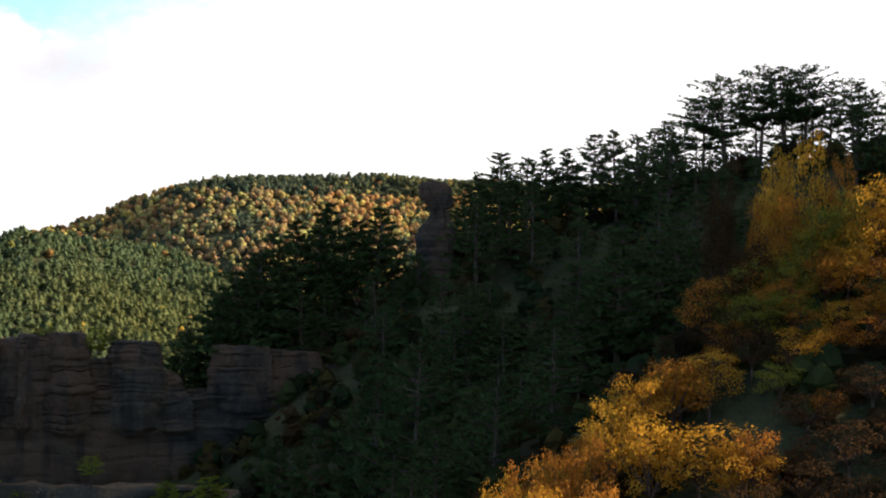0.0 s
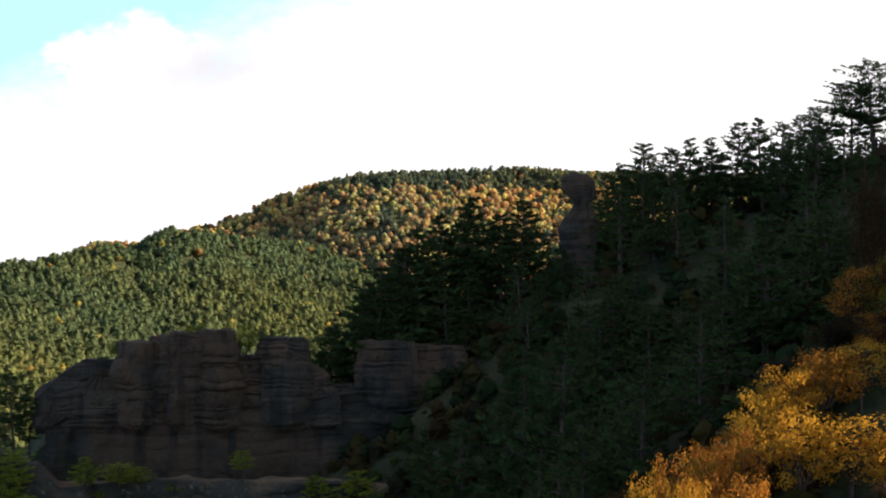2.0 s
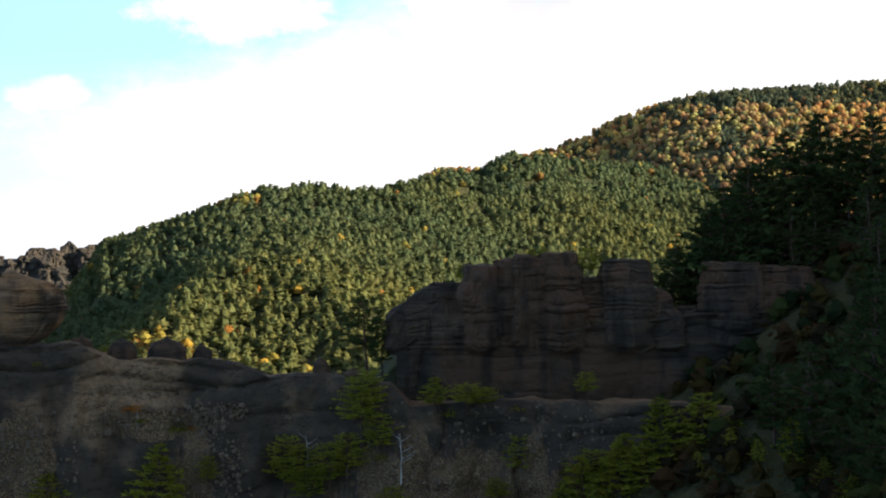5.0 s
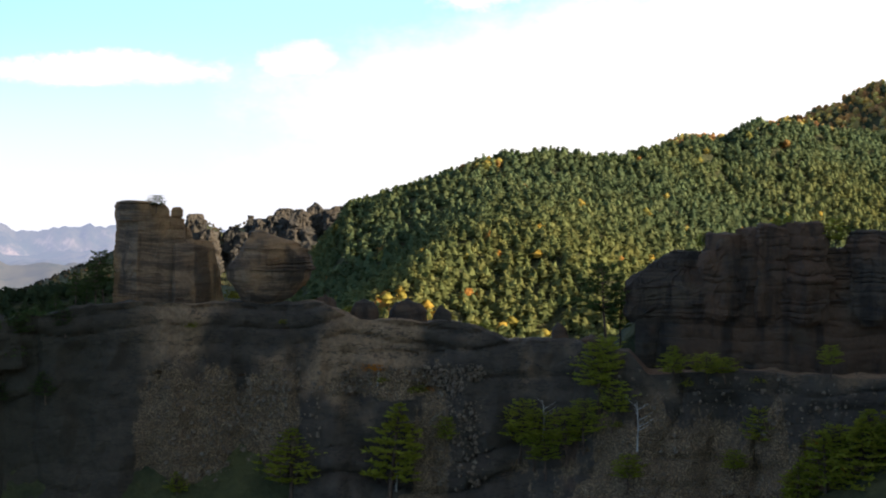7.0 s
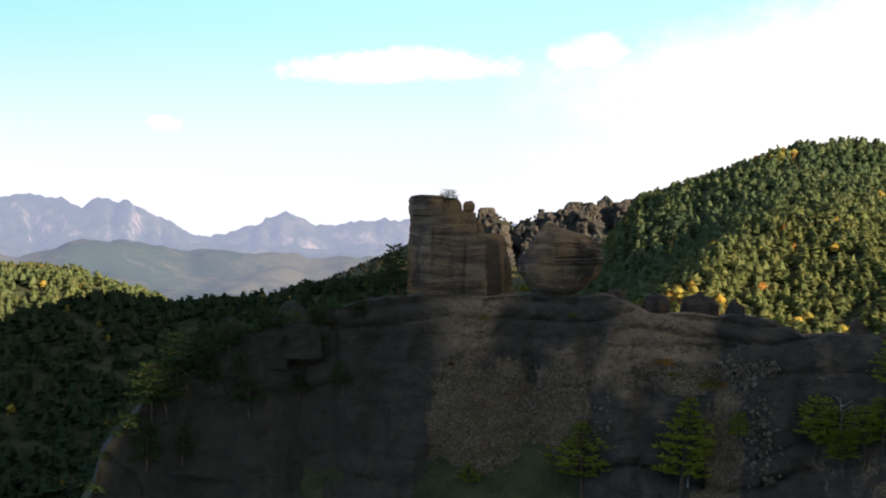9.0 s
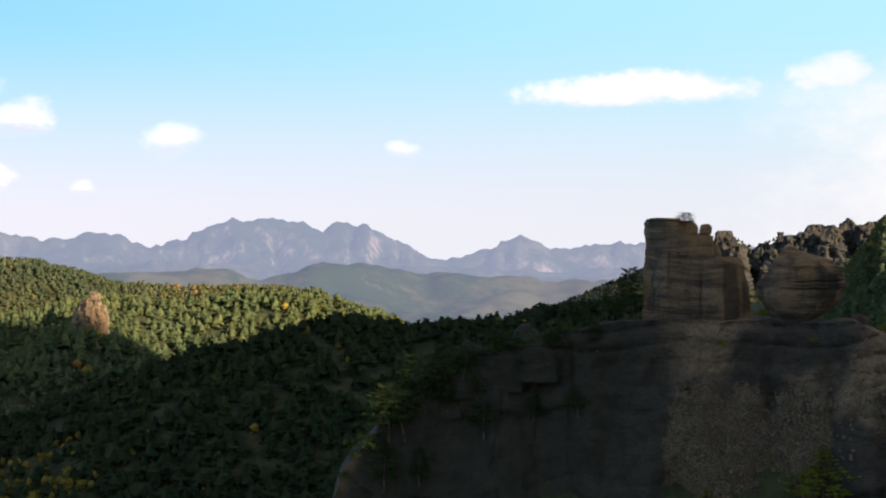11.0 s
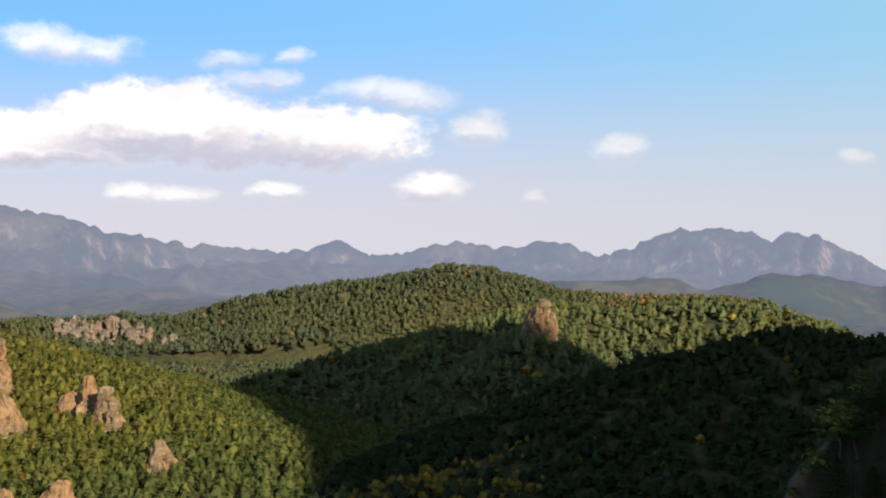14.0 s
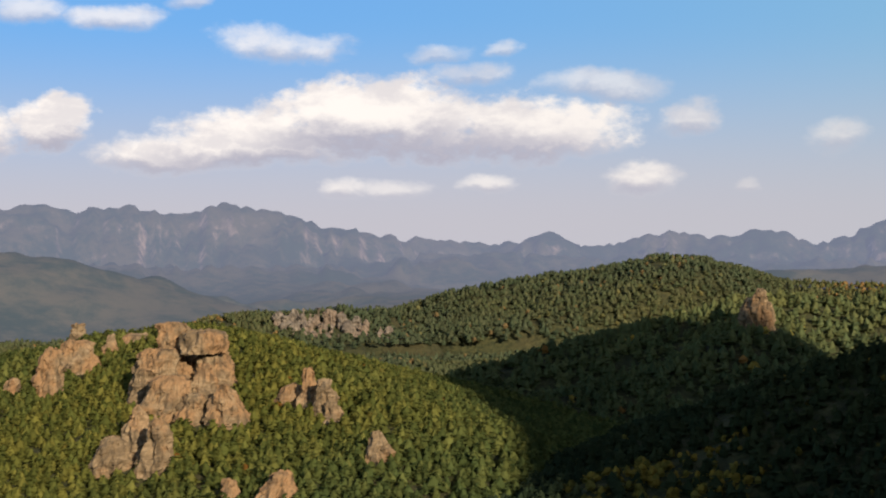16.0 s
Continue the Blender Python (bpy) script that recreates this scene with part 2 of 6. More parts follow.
def wall_material():
    """Dark slabs broken by paler gullies full of stones."""
    m, n, out = material("slabs_and_scree")
    place = n.add("ShaderNodeNewGeometry").outputs["Position"]
    tall = n.add("ShaderNodeMapping", {0: place, 3: (1.0, 1.0, 0.4)}).outputs[0]
    broad, mid, grit = n.noise(tall, 0.075, 4.0, 0.6), n.noise(place, 0.45, 5.0, 0.65), n.noise(place, 2.2, 5.0, 0.7)
    stones = n.add("ShaderNodeTexVoronoi", {"Vector": place, "Scale": 4.6, "Randomness": 1.0})
    # three fields of stones: below the tower, a narrow chute, and the gullied eastern foot
    axes = n.add("ShaderNodeSeparateXYZ", {0: place})
    where, up = axes.outputs[0], axes.outputs[2]
    chute = n.noise(n.add("ShaderNodeMapping", {0: place, 3: (1.0, 1.0, 0.16)}).outputs[0], 0.32, 5.0, 0.62)
    field = -1.0
    for x0, z0, wide, deep in ((-100.5, 127.5, 8.5, 7.5), (-79.0, 123.0, 2.6, 11.0), (-51.0, 122.0, 17.0, 9.0), (-84.0, 132.5, 6.0, 1.6)):
        u, v = n.math("DIVIDE", n.math("SUBTRACT", where, x0), wide), n.math("DIVIDE", n.math("SUBTRACT", up, z0), deep)
        field = n.math("MAXIMUM", field, n.math("SUBTRACT", 1.0, n.math("ADD", n.math("MULTIPLY", u, u), n.math("MULTIPLY", v, v))))
    stony = n.math("ADD", n.math("MULTIPLY", field, 0.8), n.math("ADD", n.math("MULTIPLY", n.math("SUBTRACT", chute, 0.5), 2.6), n.math("MULTIPLY", n.math("SUBTRACT", mid, 0.5), 1.4)))
    scree = n.ramp(stony, 0.0, 0.3)
    panel = n.noise(n.add("ShaderNodeMapping", {0: place, 3: (1.0, 1.0, 0.7)}).outputs[0], 0.11, 3.0, 0.5)
    panel = n.math("MULTIPLY", n.ramp(n.math("ADD", panel, n.ramp(up, 128.0, 138.0, -0.1, 0.05)), 0.45, 0.62), n.ramp(where, -112.0, -104.0))
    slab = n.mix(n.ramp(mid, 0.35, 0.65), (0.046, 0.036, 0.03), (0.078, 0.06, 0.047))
    slab = n.mix(panel, slab, n.mix(mid, (0.18, 0.108, 0.062), (0.38, 0.25, 0.15)))
    crack = n.noise(n.add("ShaderNodeMapping", {0: place, 3: (0.12, 0.12, 0.5)}).outputs[0], 1.0, 4.0, 0.7)
    slab = n.mix(n.math("MULTIPLY", n.ramp(n.math("ABSOLUTE", n.math("SUBTRACT", crack, 0.5)), 0.02, 0.0), 0.8), slab, (0.02, 0.018, 0.017))
    slab = n.mix(n.math("MULTIPLY", n.ramp(broad, 0.42, 0.36), 0.6), slab, (0.13, 0.07, 0.045))
    # stones made paler and warmer, to carry grazing sun in their colour
    rubble = n.mix(n.math("ADD", n.math("MULTIPLY", stones.outputs["Color"], 0.4), n.math("MULTIPLY", mid, 0.6)), (0.26, 0.165, 0.098), (0.62, 0.43, 0.255))
    rubble = n.mix(n.math("MULTIPLY", n.ramp(stones.outputs["Distance"], 0.35, 0.6), 0.6), rubble, (0.075, 0.058, 0.045))
    color = n.mix(scree, slab, rubble)
    color = n.mix(n.math("MULTIPLY", n.ramp(grit, 0.6, 0.4), 0.4), color, (0.04, 0.034, 0.03))
    color = n.mix(n.math("MULTIPLY", n.noise(tall, 0.3, 3.0), 0.25), color, (0.05, 0.045, 0.025))
    # darker towards the western spur: its shade is put into the colour
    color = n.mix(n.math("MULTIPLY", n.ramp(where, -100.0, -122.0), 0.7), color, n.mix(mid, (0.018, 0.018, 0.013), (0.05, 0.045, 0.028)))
    relief = n.math("ADD", n.math("MULTIPLY", n.math("MULTIPLY", scree, n.math("SUBTRACT", 0.6, stones.outputs["Distance"])), 1.4), n.math("ADD", n.math("MULTIPLY", mid, 0.6), n.math("MULTIPLY", grit, 0.35)))
    surface(n, out, color, 0.93, relief, 0.9, 0.5)
    return m


ROCK_WALL = wall_material()
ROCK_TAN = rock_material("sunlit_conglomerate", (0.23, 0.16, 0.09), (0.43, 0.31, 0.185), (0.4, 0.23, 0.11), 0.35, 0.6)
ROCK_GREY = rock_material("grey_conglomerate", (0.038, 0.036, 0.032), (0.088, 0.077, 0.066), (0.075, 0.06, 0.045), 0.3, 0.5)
PALE_CLIFF = rock_material("pale_cliff", (0.17, 0.14, 0.115), (0.36, 0.3, 0.24), (0.3, 0.22, 0.16), 0.2, 0.4)
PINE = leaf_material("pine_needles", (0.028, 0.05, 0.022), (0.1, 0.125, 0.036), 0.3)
# paler copy of the pine needles: sunlight is put into the colour
PINE_LIGHT = leaf_material("sun_tinted_pine_needles", (0.16, 0.19, 0.026), (0.4, 0.39, 0.055), 0.42)
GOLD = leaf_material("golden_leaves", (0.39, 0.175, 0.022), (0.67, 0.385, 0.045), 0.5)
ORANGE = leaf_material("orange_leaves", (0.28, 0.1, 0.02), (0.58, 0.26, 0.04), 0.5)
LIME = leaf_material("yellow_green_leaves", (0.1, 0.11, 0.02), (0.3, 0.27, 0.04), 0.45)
# russet leaves, darkened further so that their trees look shaded
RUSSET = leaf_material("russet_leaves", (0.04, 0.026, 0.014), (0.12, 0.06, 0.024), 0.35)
WOODS = forest_material("forest_leaves")


def plain_bark(name, dark, light):
    m, n, out = material(name)
    place = n.add("ShaderNodeNewGeometry").outputs["Position"]
    grain = n.noise(n.add("ShaderNodeMapping", {0: place, 3: (3.0, 3.0, 0.6)}).outputs[0], 2.0, 5.0)
    surface(n, out, n.mix(n.ramp(grain, 0.35, 0.65), dark, light), 0.95, grain, 0.7, 0.05)
    return m


BARK = plain_bark("pine_bark", (0.045, 0.03, 0.022), (0.13, 0.085, 0.06))
STONE = plain_bark("scree_stone", (0.1, 0.076, 0.056), (0.19, 0.145, 0.105))
DEAD = plain_bark("bleached_wood", (0.2, 0.18, 0.16), (0.42, 0.4, 0.37))


def ground_material():
    m, n, out = material("forest_floor")
    geo = n.add("ShaderNodeNewGeometry")
    place = geo.outputs["Position"]
    wide, near = n.noise(place, 0.012, 4.0), n.noise(place, 0.22, 6.0, 0.65)
    color = n.mix(n.ramp(near, 0.35, 0.65), (0.03, 0.036, 0.016), (0.07, 0.07, 0.028))
    color = n.mix(n.math("MULTIPLY", n.ramp(wide, 0.5, 0.66), 0.5), color, (0.075, 0.06, 0.028))
    surface(n, out, color, 0.95, near, 1.0, 2.0)
    return m


def distance_material():
    """Bare far ranges; the haze of kilometres of air is painted on as a blue glow."""
    m, n, out = material("far_range")
    place = n.add("ShaderNodeNewGeometry").outputs["Position"]
    broad = n.noise(place, 0.004, 5.0, 0.6)
    broad = n.math("ADD", n.math("MULTIPLY", broad, 0.55), n.math("MULTIPLY", n.noise(place, 0.03, 5.0, 0.7), 0.45))
    crag = n.noise(n.add("ShaderNodeMapping", {0: place, 3: (0.03, 0.03, 0.004)}).outputs[0], 1.0, 6.0, 0.65)
    face = n.noise(n.add("ShaderNodeMapping", {0: place, 3: (0.05, 0.05, 0.012)}).outputs[0], 1.0, 8.0, 0.7)
    steep = n.math("ABSOLUTE", n.add("ShaderNodeSeparateXYZ", {0: n.add("ShaderNodeNewGeometry").outputs["Normal"]}).outputs[2])
    color = n.mix(n.ramp(broad, 0.42, 0.6), (0.026, 0.045, 0.022), (0.1, 0.09, 0.05))
    color = n.mix(n.ramp(n.math("ADD", steep, n.math("MULTIPLY", n.math("SUBTRACT", crag, 0.5), 0.9)), 0.8, 0.48), color, n.mix(n.ramp(face, 0.4, 0.6), (0.06, 0.058, 0.058), (0.36, 0.27, 0.23)))
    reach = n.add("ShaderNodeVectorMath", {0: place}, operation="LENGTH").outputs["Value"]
    # painted haze: the share of blue emission grows with distance
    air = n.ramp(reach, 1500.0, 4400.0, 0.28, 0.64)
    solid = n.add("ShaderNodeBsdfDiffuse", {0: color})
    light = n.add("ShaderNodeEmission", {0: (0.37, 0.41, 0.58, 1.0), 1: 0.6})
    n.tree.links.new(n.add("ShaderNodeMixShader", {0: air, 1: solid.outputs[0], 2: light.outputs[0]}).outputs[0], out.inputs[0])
    return m


GROUND, FAR = ground_material(), distance_material()


# ---- the lie of the land: crests as bearing, distance, altitude ----
def crest(*points):
    return np.array([(-math.sin(radians(b)) * d, math.cos(radians(b)) * d, z) for b, d, z in points])


# name: (steepness, roundness, woods, crest line)
RIDGES = {
    "autumn_hill": (0.42, 25, "autumn", crest((16, 1288, 220.2), (12.9, 1288, 233.7), (11, 1295, 245.6), (9.6, 1302, 254.1), (7.9, 1302, 271.2), (6.7, 1302, 278.1), (4.8, 1315, 280.1), (1.2, 1329, 282.7), (-3, 1343, 281.7), (-12, 1370, 289.2), (-22, 1370, 294.0))),
    "green_hill": (0.42, 20, "pine", crest((34.5, 763, 82.0), (33, 784, 100.0), (31.5, 805, 122.0), (30.5, 812, 139.0), (29.4, 826, 151.0), (28.3, 840, 161.3), (26.9, 840, 167.2), (25.4, 854, 177.9), (24.4, 868, 188.2), (22.8, 882, 191.9), (19.9, 910, 190.8), (17.5, 966, 201.8), (15.1, 1008, 217.3), (12.5, 1064, 214.5), (9, 1204, 216.7))),
    "rocky_ridge": (0.45, 8, "scrub", crest((37.5, 1170, 137.7), (36, 1170, 152.0), (35.3, 1170, 157.1), (34.4, 1170, 148.0), (33.2, 1170, 156.1), (31, 1170, 165.3), (30.1, 1157, 163.1), (28, 1144, 172.0), (26, 1131, 173.7))),
    "dark_slope": (0.75, 6, "none", crest((0.6, 207, 156.9), (-0.3, 206, 158.6), (-2, 206, 162.6), (-3.8, 206, 164.0), (-5.3, 206, 166.2), (-8.1, 206, 168.0), (-9.5, 208, 171.5), (-12.9, 210, 174.3), (-17, 212, 176.0), (-24, 220, 184.8))),
    "shoulder": (1.5, 4, "none", crest((11, 196, 134.6), (9.0, 200, 142.0), (7.4, 204, 148.6), (5.8, 207, 154.0), (4.2, 208, 156.2), (1.8, 208, 155.4), (0.6, 207, 156.9))),
    # two ridges added out of view, shaped to cast shade on the slopes
    "shade_massif": (1.4, 6, "sparse", np.array([(246, 226, 286), (255, 241, 330), (320, 325, 452), (330, 413, 462)], float)),
    "shade_massif_south": (3.1, 4, "sparse", np.array([(140, 200, 200), (190, 178, 255), (262, 140, 262), (233, 164, 292), (236, 180, 276), (240, 206, 262), (246, 226, 286)], float)),
    "gold_slope": (0.75, 5, "none", crest((3, 100, 125.1), (0, 104, 130.7), (-3, 106, 135.1), (-6, 108, 139.4), (-9, 110, 140.8), (-11, 112, 141.6), (-13, 113, 142.3), (-15, 114, 143.0), (-20, 116, 144.3), (-30, 122, 146.8))),
    "side_slope": (0.8, 6, "none", crest((-8, 123, 142.3), (-10, 123, 146.6), (-12, 123, 151.3), (-14, 123, 153.9), (-20, 125, 156.6), (-30, 133, 160.5))),
    "rock_spur": (2.0, 5, "none", crest((3, 205, 144.6), (8, 200, 144.4), (14, 198, 145.5), (18.5, 196, 141.4), (20.5, 192, 134.6), (24, 190, 134.7), (28, 190, 137.0), (33, 190, 139.0), (38.5, 190, 139.0), (42.5, 190, 136.0), (45.5, 188, 131.6), (48, 182, 124.4), (50, 175, 112.8))),
    "dark_hill": (0.4, 12, "pine_shaded", crest((66, 410, 77.7), (64.2, 415, 82.8), (61, 425, 91.0), (57.9, 440, 99.1), (54.8, 460, 110.6), (52.8, 470, 118.0), (50.1, 480, 123.2), (48.9, 480, 125.7), (46.5, 480, 123.2), (43.7, 480, 125.7), (40.3, 480, 130.7), (35, 480, 133.2))),
    "knob_ridge": (0.55, 14, "pine", crest((47, 800, 102.5), (49, 800, 116.5), (50.6, 800, 124.2), (53.2, 800, 122.8), (54.8, 800, 118.6), (56.5, 800, 121.4), (58.1, 795, 120.8), (58.6, 790, 119.5), (61, 785, 112.0), (63, 780, 104.5), (65.1, 775, 97.5), (67.1, 770, 90.0), (69.6, 760, 71.0))),
    "knob_spur": (0.6, 8, "pine", crest((57.8, 790, 118.3), (58.2, 740, 112.5), (58.9, 720, 106.0), (61.4, 700, 94.3), (63.4, 690, 87.8), (66.1, 680, 82.1), (68.7, 670, 76.0))),
    "long_hill": (0.42, 40, "mixed", crest((52, 1500, 108.1), (56.9, 1500, 112.0), (58.3, 1500, 114.7), (59.7, 1500, 125.1), (60.8, 1500, 129.1), (62.2, 1500, 124.3), (65.1, 1490, 120.1), (66.7, 1480, 115.1), (68.5, 1450, 108.2), (71.1, 1400, 90.0), (73, 1385, 95.0), (74.4, 1370, 90.0), (76, 1350, 58.0))),
    "pine_hill": (0.3, 18, "pine_lit", crest((93, 640, 96.3), (88, 650, 98.8), (85, 655, 100.8), (83, 660, 106.2), (80.5, 665, 111.7), (78.6, 665, 114.6), (77.2, 640, 112.5), (75.2, 600, 107.5), (73.1, 560, 100.0), (71.1, 520, 94.4), (69.8, 500, 92.1), (68.8, 480, 85.1), (67, 470, 78.1), (64.9, 460, 73.0))),
    "back_hill": (0.2, 40, "far", crest((60, 2150, 89.9), (57.3, 2150, 101.2), (55.8, 2150, 105.0), (54.2, 2150, 108.7), (53, 2150, 99.3), (50.8, 2200, 105.8), (48.8, 2200, 111.6), (46, 2200, 100.1), (44.8, 2200, 103.1), (43.5, 2200, 84.7), (38, 2200, 88.5))),
    "west_hill": (0.3, 30, "far", crest((95, 1900, 156.6), (88, 1900, 140.1), (85, 1900, 131.8), (83.9, 1900, 128.4), (82.5, 1880, 100.8), (81.2, 1850, 78.9), (78, 1800, 58.8))),
    "far_range_east": (0.7, 4, "far", crest((28, 4350, 157.6), (34, 4350, 142.4), (38.2, 4350, 153.0), (39.8, 4350, 160.6), (41.5, 4350, 141.6), (42.2, 4350, 161.4), (42.5, 4350, 181.9), (42.8, 4350, 161.4), (43.3, 4350, 141.6), (44.3, 4350, 134.1), (45.6, 4350, 106.0), (46.8, 4300, 159.0), (48, 4250, 193.8), (48.7, 4250, 205.6), (49.1, 4250, 227.9), (49.5, 4250, 205.6), (49.9, 4250, 187.1), (50.4, 4250, 224.2), (51.3, 4250, 222.7), (52.1, 4250, 233.1), (52.8, 4250, 231.6))),
    "far_range_mid": (0.6, 6, "far", crest((52.8, 4250, 231.6), (54.8, 4250, 174.5), (56, 4250, 154.5), (57.9, 4200, 193.3), (59.7, 4200, 169.1), (61.2, 4200, 185.9), (62.6, 4200, 158.8), (64.5, 4200, 151.5), (65.5, 4200, 180.8), (66.9, 4300, 154.5), (68.5, 4300, 159.0), (71, 4300, 165.0))),
    "far_range_west": (0.6, 6, "far", crest((71, 4100, 164.3), (71.9, 4000, 178.6), (73, 3900, 191.5), (74.3, 3850, 217.2), (75.9, 3800, 239.6), (77.3, 3800, 253.5), (78.6, 3800, 228.9), (81, 3800, 242.9), (81.9, 3800, 244.2), (82.5, 3800, 229.6), (83.9, 3800, 253.5), (85, 3800, 240.2), (92, 3800, 249.5), (110, 3800, 249.5))),
    "foothills": (0.12, 60, "far", crest((30, 4100, 78.4), (45, 4000, 87.2), (55, 3900, 98.9), (63, 3900, 109.2), (70, 3700, 114.5), (78, 3300, 98.2), (86, 3200, 116.5), (100, 3200, 133.2))),
    "skyline": (0.2, 60, "far", crest((110, 4600, 246.4), (160, 4600, 230.3), (220, 4600, 230.3), (300, 4600, 230.3), (330, 4600, 310.6))),
}
NAMES = list(RIDGES)


def land(x, y):
    """Altitude of the ground, the ridge that makes it, and the distance from its crest."""
    x, y = np.asarray(x, float).ravel(), np.asarray(y, float).ravel()
    p = np.stack([x, y], 1)
    reach = np.hypot(x, y)
    best = 45.0 + 12 * np.clip((reach - 400) / 800, 0, 1)
    owner, off = np.full(len(x), -1), np.full(len(x), 200.0)
    steep_end = NAMES.index("green_hill")
    for k, (steep, round_, woods, line) in enumerate(RIDGES.values()):
        for a, b in zip(line[:-1], line[1:]):
            ab = b[:2] - a[:2]
            t = np.clip(((p - a[:2]) @ ab) / (ab @ ab), 0, 1)
            d = np.hypot(*(p - a[:2] - t[:, None] * ab).T)
            z = a[2] + t * (b[2] - a[2]) - steep * (np.sqrt(d * d + round_ * round_) - round_)
            if k == steep_end:
                z = z - 14 * np.clip(np.degrees(np.arctan2(-x, y)) - 29.8, 0, 4)
            up = z > best
            best, owner, off = np.where(up, z, best), np.where(up, k, owner), np.where(up, d, off)
    q = np.stack([x, y, 0 * x], 1)
    calm = 1 - np.exp(-off / 40)
    far = np.clip(reach / 900, 0.25, 2.2)
    best = best + calm * far * (3.5 * rough(q, 150.0, 4, 5) + 6.5 * (ridged(q, 210.0, 3, 9) - 0.55)) + 0.8 * rough(q, 14.0, 2, 3)
    folded = np.isin(owner, [NAMES.index("green_hill"), NAMES.index("autumn_hill"), NAMES.index("long_hill")])
    across, along = 0.927 * x + 0.375 * y, -0.375 * x + 0.927 * y
    best = best + folded * calm * 38.0 * (ridged(np.stack([across + 30 * rough(q, 200.0, 2, 18), along * 0.3, 0 * x], 1), 150.0, 2, 15) - 0.62)
    return best, owner, off


def polar_sheet(bearings, reaches, closed):
    bb, rr = np.meshgrid(np.radians(bearings), reaches)
    x, y = (-np.sin(bb) * rr).ravel(), (np.cos(bb) * rr).ravel()
    z, owner, off = land(x, y)
    return np.stack([x, y, z], 1), sheet_faces(len(reaches), len(bearings), closed), off


AHEAD = np.arange(-24.0, 94.0, 0.28)
ROUND = np.concatenate([AHEAD, np.arange(94.0, 292.0, 3.0), np.arange(292.0, 336.0, 0.8)])
reaches = 30.0 * 1.0235 ** np.arange(0, 170)
verts, faces, off = polar_sheet(ROUND, reaches, True)
middle = len(verts)
verts = np.vstack([verts, [[0, 0, verts[:len(ROUND), 2].mean()]]])
quads = faces
cap = np.stack([np.arange(len(ROUND)), np.roll(np.arange(len(ROUND)), -1), np.full(len(ROUND), middle), np.full(len(ROUND), middle)], 1)
me = bpy.data.meshes.new("ground")
me.from_pydata(verts.tolist(), [], quads.tolist() + [c[:3] for c in cap.tolist()])
ground = thing("ground", me, GROUND, "mountain ground of brown soil under woods", "ground", kind="structure")
OUTER = reaches[-1]

# the far country goes on to the horizon
FAR_AHEAD = np.concatenate([np.arange(-24.0, 94.0, 0.18), np.arange(94.0, 336.0, 3.0)])
far_reach = np.concatenate([np.arange(OUTER - 25, 2000, 25.0), np.arange(2000, 2300, 20.0), np.arange(2300, 3650, 55.0), np.arange(3650, 4500, 16.0), np.arange(4500, 4900, 75.0)])
verts, faces, off = polar_sheet(FAR_AHEAD, far_reach, True)
q = verts * (1, 1, 0)
crag = np.clip((np.hypot(verts[:, 0], verts[:, 1]) - 2600) / 700, 0, 1) * np.clip((verts[:, 2] - 60) / 60, 0, 1)
verts[:, 2] += crag * ((1 - np.exp(-off / 70)) * 62 * (ridged(q, 170.0, 5, 21) - 0.6) + 9 * rough(q, 48.0, 3, 23))
rib = np.stack([np.degrees(np.arctan2(-verts[:, 0], verts[:, 1])) * 75 + 25 * rough(q, 300.0, 3, 33), 0 * off, 0 * off], 1)
verts[:, 2] += crag * np.clip(off / 130, 0, 1) * 46 * (ridged(rib, 42.0, 4, 35) - 0.6)
verts[:, 2] += crag * np.exp(-off / 50) * 13 * (ridged(rib, 17.0, 3, 37) - 0.72)
foot = np.clip((np.hypot(verts[:, 0], verts[:, 1]) - 1600) / 400, 0, 1) * (1 - crag)
verts[:, 2] += foot * (38 * (ridged(q, 300.0, 5, 27) - 0.6) + 9 * rough(q, 60.0, 3, 29))
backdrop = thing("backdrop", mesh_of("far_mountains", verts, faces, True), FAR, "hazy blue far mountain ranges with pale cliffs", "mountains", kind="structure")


# ---- woods on the far slopes ----
def at(b, d, z=0.0):
    return Vector((-math.sin(radians(b)) * d, math.cos(radians(b)) * d, z))


def clump_quads(rng, centers, normals, size):
    """A bent leaf clump, two triangles, at each centre, facing roughly along each normal."""
    k = len(centers)
    nrm = normals + rng.normal(0, 0.3, (k, 3))
    nrm /= np.linalg.norm(nrm, axis=1, keepdims=True)
    u = np.cross(nrm, rng.normal(0, 1, (k, 3)))
    u /= np.linalg.norm(u, axis=1, keepdims=True)
    v = np.cross(nrm, u)
    s = size * rng.uniform(0.6, 1.3, (k, 1))
    droop = nrm * s * 0.25
    quad = np.stack([centers - u * s - droop, centers - v * s * 0.8, centers + u * s - droop, centers + v * s * 0.8], 1)
    return quad.reshape(-1, 3), np.arange(4 * k).reshape(-1, 4)


def crown_body(rng, rings, sides):
    """The closed inner mass of a crown: uneven rings of height and radius, with a tip."""
    verts = []
    for k, (z, r) in enumerate(rings):
        a = (np.arange(sides) + 0.5 * (k % 2)) * 2 * math.pi / sides
        rr = r * rng.uniform(0.78, 1.2, sides)
        verts.append(np.stack([rr * np.cos(a), rr * np.sin(a), z + rng.normal(0, 0.035, sides)], 1))
    verts = np.vstack(verts + [np.array([[rng.normal(0, 0.03), rng.normal(0, 0.03), 1.0]])])
    tris = []
    for k in range(len(rings)):
        for i in range(sides):
            a, b = k * sides + i, k * sides + (i + 1) % sides
            if k + 1 < len(rings):
                tris += [(a, b, b + sides), (a, b + sides, a + sides)]
            else:
                tris.append((a, b, len(verts) - 1))
    return verts, np.array(tris)


